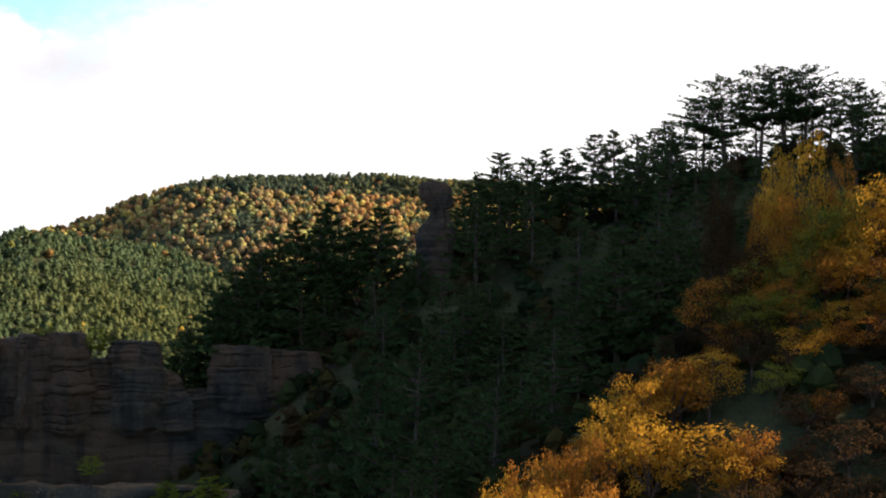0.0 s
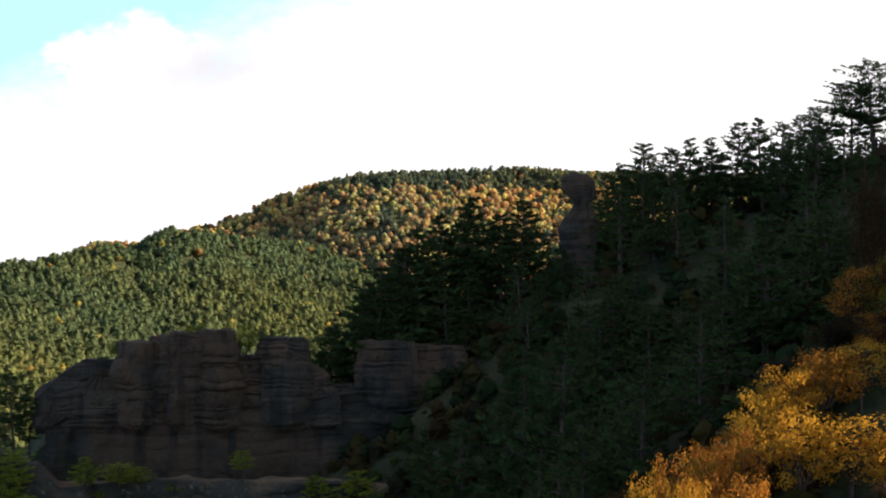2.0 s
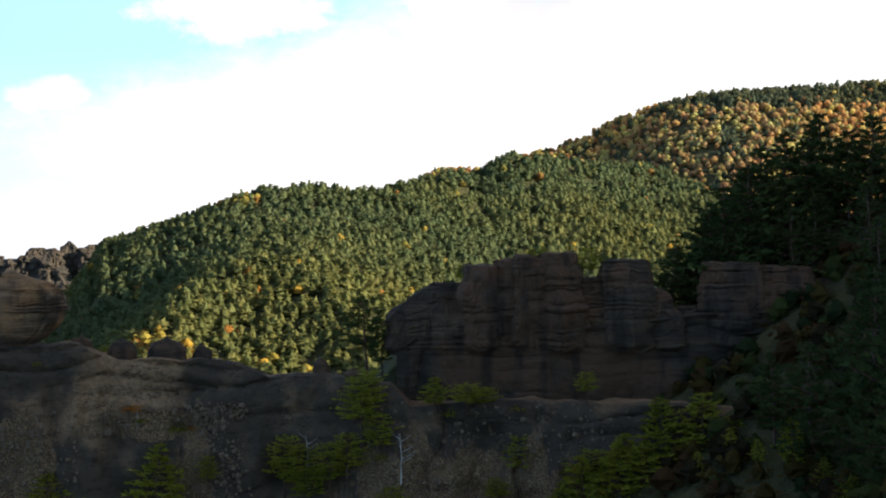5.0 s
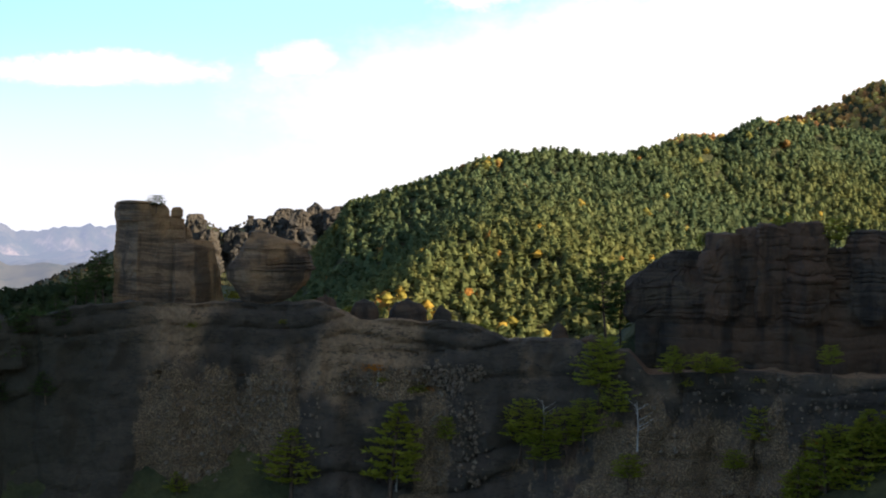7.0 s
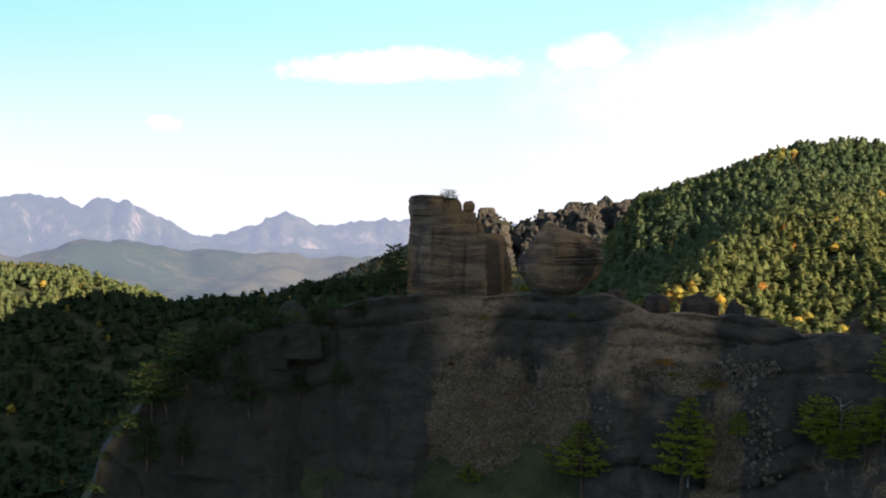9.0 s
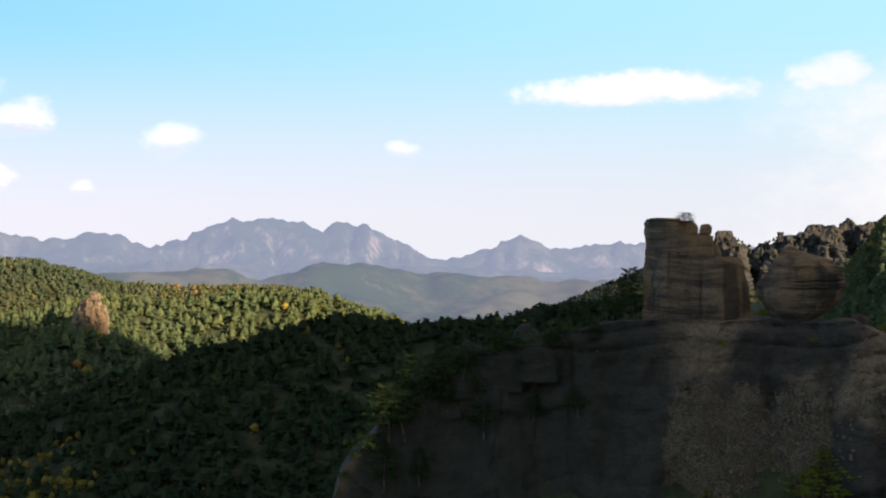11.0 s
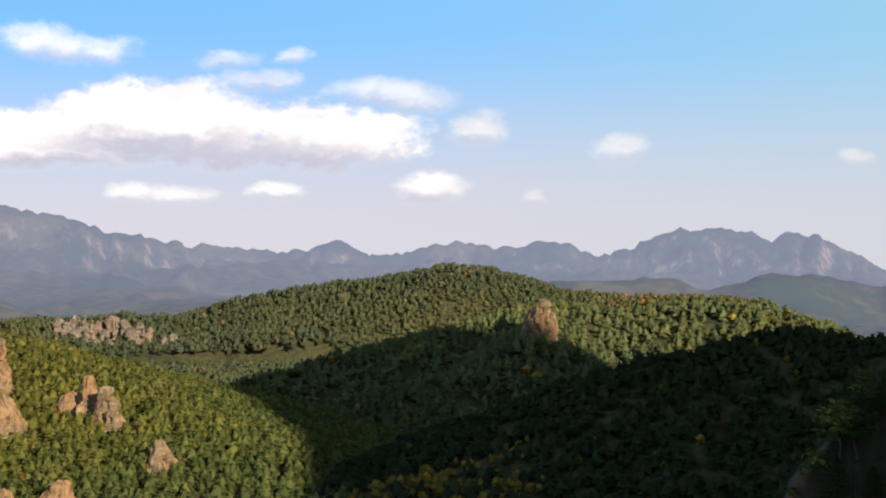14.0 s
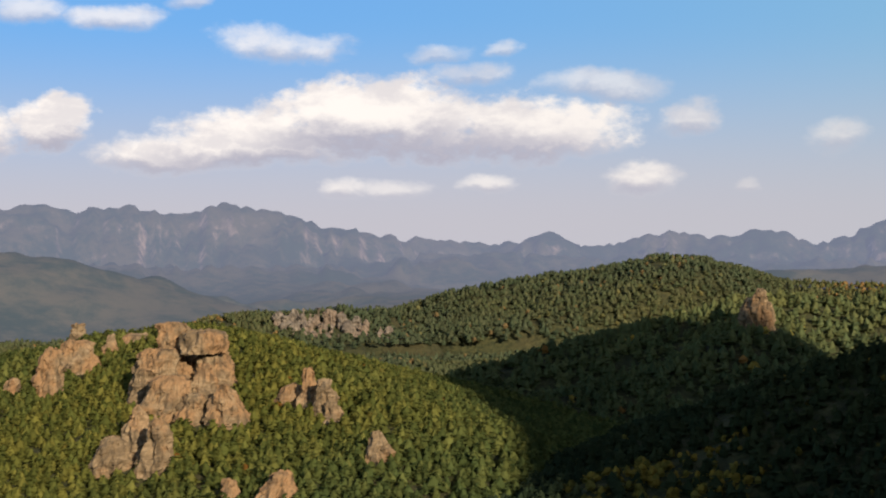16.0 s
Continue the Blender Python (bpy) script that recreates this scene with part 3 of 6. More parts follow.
def wood_tree(rng, clumps, conifer):
    """Unit height tree of a wood: an uneven crown body with ragged sprays standing out of it."""
    if conifer:
        rings = ((0.1, 0.19), (0.4, 0.18), (0.75, 0.09))
    else:
        rings = ((0.2, 0.2), (0.55, 0.27), (0.84, 0.16))
    body, tris = crown_body(rng, rings, 5)
    t = 1 - 0.94 * rng.uniform(0, 1, clumps) ** 0.8
    r = np.interp(t, [z for z, _ in rings] + [1.0], [q for _, q in rings] + [0.02]) * rng.uniform(0.9, 1.9 if conifer else 1.75, clumps)
    a = np.arange(clumps) * 2.4 + rng.uniform(0, 0.9, clumps)
    c = np.stack([r * np.cos(a), r * np.sin(a), t], 1)
    s = (0.36 / math.sqrt(clumps) + 0.022) * rng.uniform(0.6, 1.35, (clumps, 1))
    out = np.stack([np.cos(a), np.sin(a), rng.normal(-0.35 if conifer else 0.1, 0.25, clumps) + 0.3 * t], 1)
    side = np.stack([-np.sin(a), np.cos(a), rng.normal(0, 0.45, clumps)], 1)
    lift = np.array([0, 0, 1.0]) * s
    quad = np.stack([c - out * s * 0.8 + lift * 0.2, c + side * s * 0.9 - lift * 0.1, c + out * s - lift * 0.3, c - side * s * 0.9 - lift * 0.1], 1)
    return np.vstack([quad.reshape(-1, 3), body]), np.arange(4 * clumps).reshape(-1, 4), tris + 4 * clumps


def plant_wood(name, label, spots, sizes, tints, conifer, clumps, seed):
    """One joined object with a plant of its own shape, turn, size and tint at every spot."""
    rng = np.random.default_rng(seed)
    groups = []
    for species in (True, False):
        for variant in range(6):
            groups.append((species, variant, wood_tree(rng, clumps, species)))
    pick = rng.integers(0, 6, len(spots))
    verts, tris, colors, normals, base = [], [], [], [], 0
    for species, variant, (v, q, extra) in groups:
        round_ = (v - (0, 0, 0.38 if species else 0.5)) / ((0.36, 0.36, 0.62) if species else (0.42, 0.42, 0.42))
        round_ /= np.linalg.norm(round_, axis=1, keepdims=True) + 1e-6
        tilt = np.repeat(rng.normal(0, 0.55, (len(q), 3)), 4, 0)
        round_[:len(tilt)] += tilt
        round_ = 0.7 * round_ + (0, 0, 0.4)
        m = (conifer == species) & (pick == variant)
        count = int(m.sum())
        if not count:
            continue
        turn = rng.uniform(0, 6.28, count)
        wide = sizes[m] * rng.uniform(0.9, 1.3, count) * (1.5 if species else 1.25)
        x = (v[None, :, 0] * np.cos(turn)[:, None] - v[None, :, 1] * np.sin(turn)[:, None]) * wide[:, None]
        y = (v[None, :, 0] * np.sin(turn)[:, None] + v[None, :, 1] * np.cos(turn)[:, None]) * wide[:, None]
        z = v[None, :, 2] * sizes[m][:, None] * 0.9 - 0.3
        verts.append((np.stack([x, y, z], -1) + spots[m][:, None, :]).reshape(-1, 3))
        colors.append(np.repeat(tints[m], len(v), 0))
        nx = round_[None, :, 0] * np.cos(turn)[:, None] - round_[None, :, 1] * np.sin(turn)[:, None]
        ny = round_[None, :, 0] * np.sin(turn)[:, None] + round_[None, :, 1] * np.cos(turn)[:, None]
        normals.append(np.stack([nx, ny, np.repeat(round_[None, :, 2], count, 0)], -1).reshape(-1, 3))
        t = np.vstack([q[:, [0, 1, 2]], q[:, [0, 2, 3]], extra[:, :3]])
        tris.append((t[None] + base + (np.arange(count) * len(v))[:, None, None]).reshape(-1, 3))
        base += count * len(v)
    colors = np.vstack(colors)
    me = mesh_of(name, np.vstack(verts), np.vstack(tris), normals=np.vstack(normals), tint=np.hstack([colors, np.ones((len(colors), 1))]))
    return thing(name, me, WOODS, label, "forest", kind="stuff")


# bare places on the pine hill where rock stands: x, y, radius
BARE = []
PALETTES = {
    # chance of a conifer; conifer tints; broadleaf tints
    # this hillside's tints are lifted and blued, painting haze into the leaves
    "pine": (0.985, [(0.125, 0.152, 0.07), (0.142, 0.165, 0.074), (0.165, 0.178, 0.076)], [(0.42, 0.3, 0.07), (0.36, 0.19, 0.06), (0.3, 0.26, 0.07)]),
    # the same pines in two palettes: sun, then shade, is put into the tints
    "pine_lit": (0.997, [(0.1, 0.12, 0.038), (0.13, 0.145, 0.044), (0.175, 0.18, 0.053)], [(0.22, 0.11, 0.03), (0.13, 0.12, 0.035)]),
    "pine_shaded": (0.97, [(0.046, 0.062, 0.032), (0.06, 0.074, 0.036)], [(0.34, 0.24, 0.05), (0.22, 0.18, 0.045)]),
    "autumn": (0.1, [(0.11, 0.13, 0.08), (0.145, 0.155, 0.09)], [(0.56, 0.33, 0.13), (0.6, 0.43, 0.15), (0.48, 0.26, 0.12), (0.5, 0.31, 0.14), (0.6, 0.5, 0.17), (0.38, 0.31, 0.13)]),
    "mixed": (0.965, [(0.105, 0.122, 0.062), (0.12, 0.13, 0.066), (0.13, 0.135, 0.07)], [(0.2, 0.18, 0.075), (0.26, 0.17, 0.075), (0.16, 0.155, 0.065)]),
    # scrub tints darkened: the ridge's shade is put into the colour
    "scrub": (0.6, [(0.05, 0.055, 0.04), (0.065, 0.065, 0.045)], [(0.1, 0.075, 0.055), (0.085, 0.07, 0.055)]),
    "sparse": (0.8, [(0.05, 0.065, 0.03)], [(0.18, 0.12, 0.04)]),
}
LABELS = {
    "pine": "dense green pine wood on a steep hillside", "pine_lit": "sunlit green pine wood on a rocky hill", "pine_shaded": "shaded dark pine wood over the valley",
    "autumn": "orange, gold and brown autumn wood on a hillside", "mixed": "mixed green and brown wood on a long hill",
    "scrub": "thin grey green scrub on a rocky ridge", "sparse": "sparse dark wood on a steep mountain",
}


def scatter(b0, b1, d0, d1, spacing, seed):
    rng = np.random.default_rng(seed)
    count = int(radians(b1 - b0) * (d1 * d1 - d0 * d0) / 2 / spacing ** 2)
    b = np.radians(rng.uniform(b0, b1, count))
    d = np.sqrt(rng.uniform(d0 * d0, d1 * d1, count))
    return -np.sin(b) * d, np.cos(b) * d, b, d


def hidden_behind(b, d, top):
    """Whether a spot lies behind a rise of the land, looking from the hovering place."""
    bs, ds = np.radians(np.arange(-26, 96.1, 0.5)), 60 * 1.02 ** np.arange(0, 170)
    bb, dd = np.meshgrid(bs, ds, indexing="ij")
    z = land(-np.sin(bb) * dd, np.cos(bb) * dd)[0].reshape(bb.shape)
    rise = np.maximum.accumulate((z - EYE.z) / dd, axis=1)
    i = np.clip(np.round((b - bs[0]) / radians(0.5)).astype(int), 0, len(bs) - 1)
    j = np.clip(np.searchsorted(ds, d * 0.97) - 1, 0, len(ds) - 1)
    return (top - EYE.z) / d < rise[i, j] - 0.002


def grow(b0, b1, d0, d1, spacing, size, clumps, seed):
    x, y, b, d = scatter(b0, b1, d0, d1, spacing, seed)
    z, owner, off = land(x, y)
    rng = np.random.default_rng(seed + 1)
    keep = ~hidden_behind(b, d, z + 9) | (rng.uniform(0, 1, len(x)) < 0.06)
    owner = np.where(owner < 0, NAMES.index("long_hill"), owner)
    for bx, by, br in BARE:
        keep &= (x - bx) ** 2 + (y - by) ** 2 > br * br
    for woods in PALETTES:
        share, greens, browns = PALETTES[woods]
        ridge = np.array([RIDGES[k][2] == woods for k in NAMES])
        m = keep & ridge[owner]
        if not m.any():
            continue
        k = int(m.sum())
        q = np.stack([x[m], y[m], 0 * x[m]], 1)
        patch = rough(q, 70.0, 3, 31)
        conifer = rng.uniform(0, 1, k) < share - 0.1 * np.clip(patch - 0.45, 0, 1)
        if woods == "pine":
            deg = np.degrees(b[m])
            conifer &= ~((off[m] < 22) & (deg > 24.2) & (deg < 28.0) & (rng.uniform(0, 1, k) < 0.75))
            conifer &= ~((np.abs(d[m] - 640 - 9 * (deg - 27)) < 16) & (deg > 25.5) & (deg < 30.0) & (rng.uniform(0, 1, k) < 0.6))
        if woods == "pine_shaded":
            deg = np.degrees(b[m])
            conifer &= ~((d[m] < 425) & (deg > 55) & (rng.uniform(0, 1, k) < 0.06))
            conifer &= ~((d[m] < 428) & (d[m] > 372) & (deg > 58.3) & (deg < 65) & (rng.uniform(0, 1, k) < 0.8))
        if woods == "mixed":
            conifer &= ~((patch > 0.5) & (rng.uniform(0, 1, k) < 0.6))
        if woods == "autumn":
            deg = np.degrees(b[m])
            conifer |= (off[m] < 75) & (deg < 9.5) & (rng.uniform(0, 1, k) < 0.9)
            conifer |= (patch < -0.55) & (rng.uniform(0, 1, k) < 0.7)
        greens, browns = np.array(greens), np.array(browns)
        t = np.where(conifer[:, None], greens[rng.integers(0, len(greens), k)], browns[rng.integers(0, len(browns), k)]) * rng.uniform(0.88, 1.12, (k, 1))
        stand = np.clip(0.5 + 0.9 * rough(q, 130.0, 4, 63), 0, 1)[:, None]
        t = t * (np.array([0.8, 0.9, 1.0]) * (1 - stand) + np.array([1.18, 1.1, 0.92]) * stand)
        s = size * rng.uniform(0.75, 1.2, k) * np.where(conifer, 1.0, 0.85)
        if woods == "pine_shaded":
            s = s * np.where(conifer, 1.0, 0.7)
        if woods == "scrub":
            s = s * 0.4
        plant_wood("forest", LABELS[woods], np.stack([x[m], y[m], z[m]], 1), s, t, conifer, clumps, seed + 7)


# ---- trees close by ----
def tube(path, radii, sides=6):
    path = np.asarray(path, float)
    rings = []
    for k, (p, r) in enumerate(zip(path, radii)):
        way = path[min(k + 1, len(path) - 1)] - path[max(k - 1, 0)]
        way = way / (np.linalg.norm(way) + 1e-9)
        side = np.cross(way, (0.31, 0.77, 0.2))
        side /= np.linalg.norm(side)
        up = np.cross(way, side)
        a = np.arange(sides) * 2 * math.pi / sides
        rings.append(p + r * (np.cos(a)[:, None] * side + np.sin(a)[:, None] * up))
    return np.vstack(rings), sheet_faces(len(path), sides, True)


def join(pieces):
    verts, faces, base = [], [], 0
    for v, f in pieces:
        verts.append(v)
        faces.append(f + base)
        base += len(v)
    return np.vstack(verts), np.vstack(faces)


def needles(rng, centers, out, size, blades):
    """Tufts of needle blades, fanned outward and up from each twig end."""
    k = len(centers)
    c = np.repeat(centers, blades, 0)
    way = np.repeat(out, blades, 0) + rng.normal(0, 0.55, (k * blades, 3)) * (1, 1, 0.5) + (0, 0, 0.12)
    way /= np.linalg.norm(way, axis=1, keepdims=True)
    side = np.cross(way, rng.normal(0, 1, way.shape))
    side /= np.linalg.norm(side, axis=1, keepdims=True)
    s = np.repeat(size, blades)[:, None] * rng.uniform(0.7, 1.3, (k * blades, 1))
    start = c + rng.normal(0, 0.12, c.shape) * s
    tri = np.stack([start - side * s * 0.26, start + side * s * 0.26, start + way * s], 1)
    glow = np.repeat(out * 0.7 + (0, 0, 0.55) + rng.normal(0, 0.3, out.shape), blades, 0)
    return tri.reshape(-1, 3), np.arange(3 * k * blades).reshape(-1, 3), np.repeat(glow, 3, 0)


def pine_meshes(seed, height=12.0, clear=0.25, spread=0.24, flat=0.5, whorls=12, twigs=12, blades=3):
    """A layered pine: bent trunk, whorls of level limbs, needle pads on their outer part. flat: how umbrella-like the top is."""
    rng = np.random.default_rng(seed)
    lean = rng.normal(0, 0.02, 2)
    zs = np.linspace(-0.6, height * 0.97, 9)
    wob = np.cumsum(rng.normal(0, 0.05, (9, 2)), 0) * height / 12
    trunk = np.stack([lean[0] * zs + wob[:, 0], lean[1] * zs + wob[:, 1], zs], 1)
    r0 = height * 0.017
    pieces = [tube(trunk, r0 * np.linspace(1.15, 0.12, 9))]
    tips, outs = [], []
    for w in range(whorls):
        t = clear + (1 - clear) * (w + rng.uniform(-0.25, 0.25)) / whorls
        z = t * height * 0.97
        base = np.array([np.interp(z, zs, trunk[:, 0]), np.interp(z, zs, trunk[:, 1]), z])
        u = (t - clear) / (1 - clear)
        reach = height * spread * (max(0.02, 1 - u) ** (1.0 - 0.6 * flat) * (0.6 + 0.4 * min(1, u * 4))) * rng.uniform(0.8, 1.15)
        for k in range(5):
            a = 2 * math.pi * (k + rng.uniform(-0.3, 0.3)) / 5 + w * 1.3
            length = reach * rng.uniform(0.6, 1.25)
            z = min(max(t + rng.uniform(-0.32, 0.32) * (1 - clear) / whorls, clear * 0.9), 0.985) * height * 0.97
            base = np.array([np.interp(z, zs, trunk[:, 0]), np.interp(z, zs, trunk[:, 1]), z])
            rise = rng.uniform(-0.02, 0.2) + 0.25 * u
            way = np.array([math.cos(a), math.sin(a), rise])
            mid = base + way * length * 0.5 - (0, 0, 0.03 * length)
            end = base + way * length + (0, 0, 0.1 * length)
            pieces.append(tube([base, mid, end], [r0 * 0.28, r0 * 0.18, r0 * 0.05], 3))
            f = rng.uniform(0.35, 1.05, twigs)[:, None]
            pad = base + (end - base) * f
            side = np.array([-math.sin(a), math.cos(a), 0])
            pad = pad + side * rng.normal(0, 0.22, (twigs, 1)) * length * (1.1 - 0.5 * f) + (0, 0, 1) * rng.normal(0.03, 0.04, (twigs, 1))
            tips.append(pad)
            outs.append(np.repeat([[math.cos(a) * 0.6, math.sin(a) * 0.6, 0.25]], twigs, 0))
    wood = mesh_of("trunk", *join(pieces), smooth=True)
    wood.materials.append(BARK)
    v, f, lit = needles(rng, np.vstack(tips), np.vstack(outs), height * 0.043 * np.clip(1.45 - np.vstack(tips)[:, 2] / height, 0.42, 1.0), blades)
    return wood, mesh_of("crown", v, f, normals=lit)


def broadleaf_meshes(seed, height=8.0, wide=0.42, lobes=19, leaves=120):
    """A spreading tree: short trunk, forking limbs, leaf masses at the limb ends with gaps between them."""
    rng = np.random.default_rng(seed)
    r0 = height * 0.02
    fork = np.array([0.0, 0.0, height * 0.3])
    pieces = [tube([(0, 0, -0.5), (0.05, 0.03, height * 0.15), fork], [r0 * 1.2, r0, r0 * 0.8])]
    verts, faces, lit = [], [], []
    for k in range(lobes):
        a, u = k * 2.4 + rng.uniform(-0.4, 0.4), (k + 0.5) / lobes
        z = height * (0.4 + 0.5 * u + rng.uniform(-0.06, 0.06))
        r = height * wide * math.sqrt(max(0.05, 1 - (1.5 * u - 0.5) ** 2 * 0.85)) * rng.uniform(0.5, 0.95)
        c = np.array([r * math.cos(a), r * math.sin(a), z])
        pieces.append(tube([fork * rng.uniform(0.8, 1.1), fork * 0.5 + c * 0.5, c], [r0 * 0.5, r0 * 0.3, r0 * 0.08], 4))
        nrm = rng.normal(0, 1, (leaves, 3))
        nrm /= np.linalg.norm(nrm, axis=1, keepdims=True)
        size = height * rng.uniform(0.11, 0.17)
        spots = c + nrm * size * np.array([1.25, 1.25, 0.75]) * rng.uniform(0.45, 1.1, (leaves, 1))
        v, f = clump_quads(rng, spots, nrm + (0, 0, 0.4), height * 0.0145)
        lit.append(np.repeat(nrm + (0, 0, 0.25) + c / (height * 1.6) + rng.normal(0, 0.35, nrm.shape), 4, 0))
        verts.append(v)
        faces.append(f + sum(len(q) for q in verts[:-1]))
    wood = mesh_of("trunk", *join(pieces), smooth=True)
    wood.materials.append(BARK)
    return wood, mesh_of("crown", np.vstack(verts), np.vstack(faces), normals=np.vstack(lit))


MESHES = {}


def tree(name, meshes, leaf_mat, label, group, place, scale):
    """A tree as one thing with a trunk and a crown; alike trees share their meshes."""
    wood, crown = MESHES[meshes]
    key = (meshes, leaf_mat.name)
    if key not in MESHES:
        own = crown.copy()
        own.materials.clear()
        own.materials.append(leaf_mat)
        MESHES[key] = own
    ob = empty(name, label, "tree", group)
    ob.matrix_world = place @ Matrix.Diagonal((*scale, 1))
    part("trunk", wood, BARK, ob)
    part("crown", MESHES[key], leaf_mat, ob)
    return ob


for k in range(6):
    MESHES["tall_pine", k] = pine_meshes(40 + k, 12.0, 0.15 + 0.05 * (k % 3), 0.27 + 0.04 * (k % 2), 0.3 + 0.15 * (k % 4), 15, 11)
for k in range(3):
    MESHES["flat_pine", k] = pine_meshes(60 + k, 12.0, 0.4, 0.36, 1.0, 10, 22)
for k in range(4):
    MESHES["dim_pine", k] = pine_meshes(70 + k, 12.0, 0.15, 0.29, 0.4, 12, 7)
for k in range(4):
    MESHES["broadleaf", k] = broadleaf_meshes(80 + k)
rand = random.Random(11)


def ground_z(b, d):
    p = at(b, d)
    return float(land([p.x], [p.y])[0][0])


def plant_pine(b, d, height=None, top=None, light=False, flat=False, label="", z=None, wide=1.0, dim=False):
    base = ground_z(b, d) if z is None else z
    if top is not None:
        height = max(3.0, 1.05 * (EYE.z + d * math.tan(radians(top)) - base))
    s = height / 12.0
    kind = ("flat_pine", rand.randrange(3)) if flat else ("dim_pine", rand.randrange(4)) if dim else ("tall_pine", rand.randrange(6))
    p = at(b, d, base)
    place = Matrix.Translation(p) @ pose(0, 0, 0, rand.uniform(-2, 2), rand.uniform(-2, 2), rand.uniform(0, 360))
    w = s * wide * rand.uniform(0.9, 1.15)
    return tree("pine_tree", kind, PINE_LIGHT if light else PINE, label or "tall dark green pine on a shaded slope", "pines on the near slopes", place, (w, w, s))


def plant_broadleaf(b, d, top, wide, leaf_mat, label):
    """top: height of the crown's top in degrees; wide: the crown's width in metres."""
    g = ground_z(b, d)
    w = wide / 8.0
    s = max(0.6 * w, (EYE.z + d * math.tan(radians(top)) - g) / 8.0)
    place = Matrix.Translation(at(b, d, g)) @ pose(0, 0, 0, 0, 0, rand.uniform(0, 360))
    return tree("broadleaf_tree", ("broadleaf", rand.randrange(4)), leaf_mat, label, "autumn trees on the near slope", place, (w, w, s))


# crest pines of the near slope: bearing, distance, height of the top in degrees
for b, d, top in ((-14.7, 208, 9.3), (-13.0, 209, 9.85), (-12.3, 208, 9.75), (-11.4, 207, 9.85), (-10.2, 206, 9.5), (-9.4, 206, 8.8), (-8.3, 207, 8.1),
                  (-7.5, 206, 7.8), (-6.3, 205, 7.75), (-5.3, 205, 7.65), (-4.7, 204, 7.1), (-3.8, 205, 7.1), (-3.0, 204, 6.8), (-2.1, 205, 6.95),
                  (-1.4, 204, 6.2), (-0.8, 204, 5.9), (2.4, 203, 5.0), (3.1, 203, 4.5), (3.9, 204, 5.1), (4.7, 203, 4.75), (5.4, 202, 4.5), (6.1, 200, 4.0),
                  (6.8, 198, 3.3), (7.4, 196, 2.6), (8.0, 194, 1.8), (-16.5, 210, 9.6), (-18.0, 211, 10.2), (-20.5, 214, 10.8)):
    plant_pine(b, d, top=top, wide=1.3 if b > -9 else 1.2, flat=b < -9)
# more behind them, over the crest
for k in range(44):
    b = -20 + 28.5 * ((k * 0.618034) % 1.0)
    if abs(b - 0.6) > 1.5:
        plant_pine(b, rand.uniform(209, 217) if b < 2 else rand.uniform(206, 211), height=rand.uniform(7.5, 10.5), wide=1.35, dim=True)
# pines down the shaded face
for k in range(160):
    b = -20 + 29.5 * ((k * 0.618034) % 1.0) + rand.uniform(-0.4, 0.4)
    d = rand.uniform(124, 202)
    if (b < -8 and d < 168) or (b > 2.5 and d < 194) or (abs(b - 0.3) < 1.2 and d > 186) or (b < -5 and d < 140):
        continue
    plant_pine(b, d, height=rand.uniform(8.0, 13.0), wide=1.25, dim=True)
# big branchy pine in front of the face, with light tips
for b, d, top in ((-7.6, 172, 3.6), (-6.3, 168, 4.2), (-8.6, 176, 4.6), (-4.9, 165, 1.6), (-9.2, 168, 2.6)):
    plant_pine(b, d, top=top, wide=1.25, label="broad layered pine with pale green branch tips")
for b, d, top in ((1.2, 150, 0.1), (2.4, 158, -0.5), (0.2, 145, -2.6), (4.5, 160, -3.0), (5.8, 165, -3.3), (-1.0, 138, -1.5)):
    plant_pine(b, d, top=top, label="dark pine at the foot of the slope")

for b, d, top in ((5.2, 160, -5.6), (6.4, 163, -6.4), (7.4, 166, -6.0), (4.2, 157, -7.0), (8.6, 166, -7.2), (3.2, 152, -7.6)):
    plant_pine(b, d, top=top, light=True, wide=1.3, label="yellow green pine at the foot of the slope")
for b, d, top in ((0.95, 196, 3.3), (-0.5, 195, 3.2), (0.3, 194, 2.2), (1.5, 195, 2.6), (3.0, 170, -2.2), (3.8, 172, -3.0), (4.5, 174, -3.6), (3.4, 166, -4.4), (4.3, 168, -5.2), (2.8, 164, -5.0), (5.2, 172, -4.6), (2.2, 176, -0.6), (3.0, 182, -0.4)):
    plant_pine(b, d, top=top, wide=1.3, label="dark pine below a rock pinnacle")
for k in range(34):
    b, d = -2.5 + 7.5 * ((k * 0.618034) % 1.0), 134 + 46 * ((k * 0.381966 + 0.1) % 1.0)
    if b < 2.8 or d > 165:
        plant_pine(b, d, height=rand.uniform(8.0, 13.0), wide=1.25, dim=True, label="dark pine at the foot of the slope")

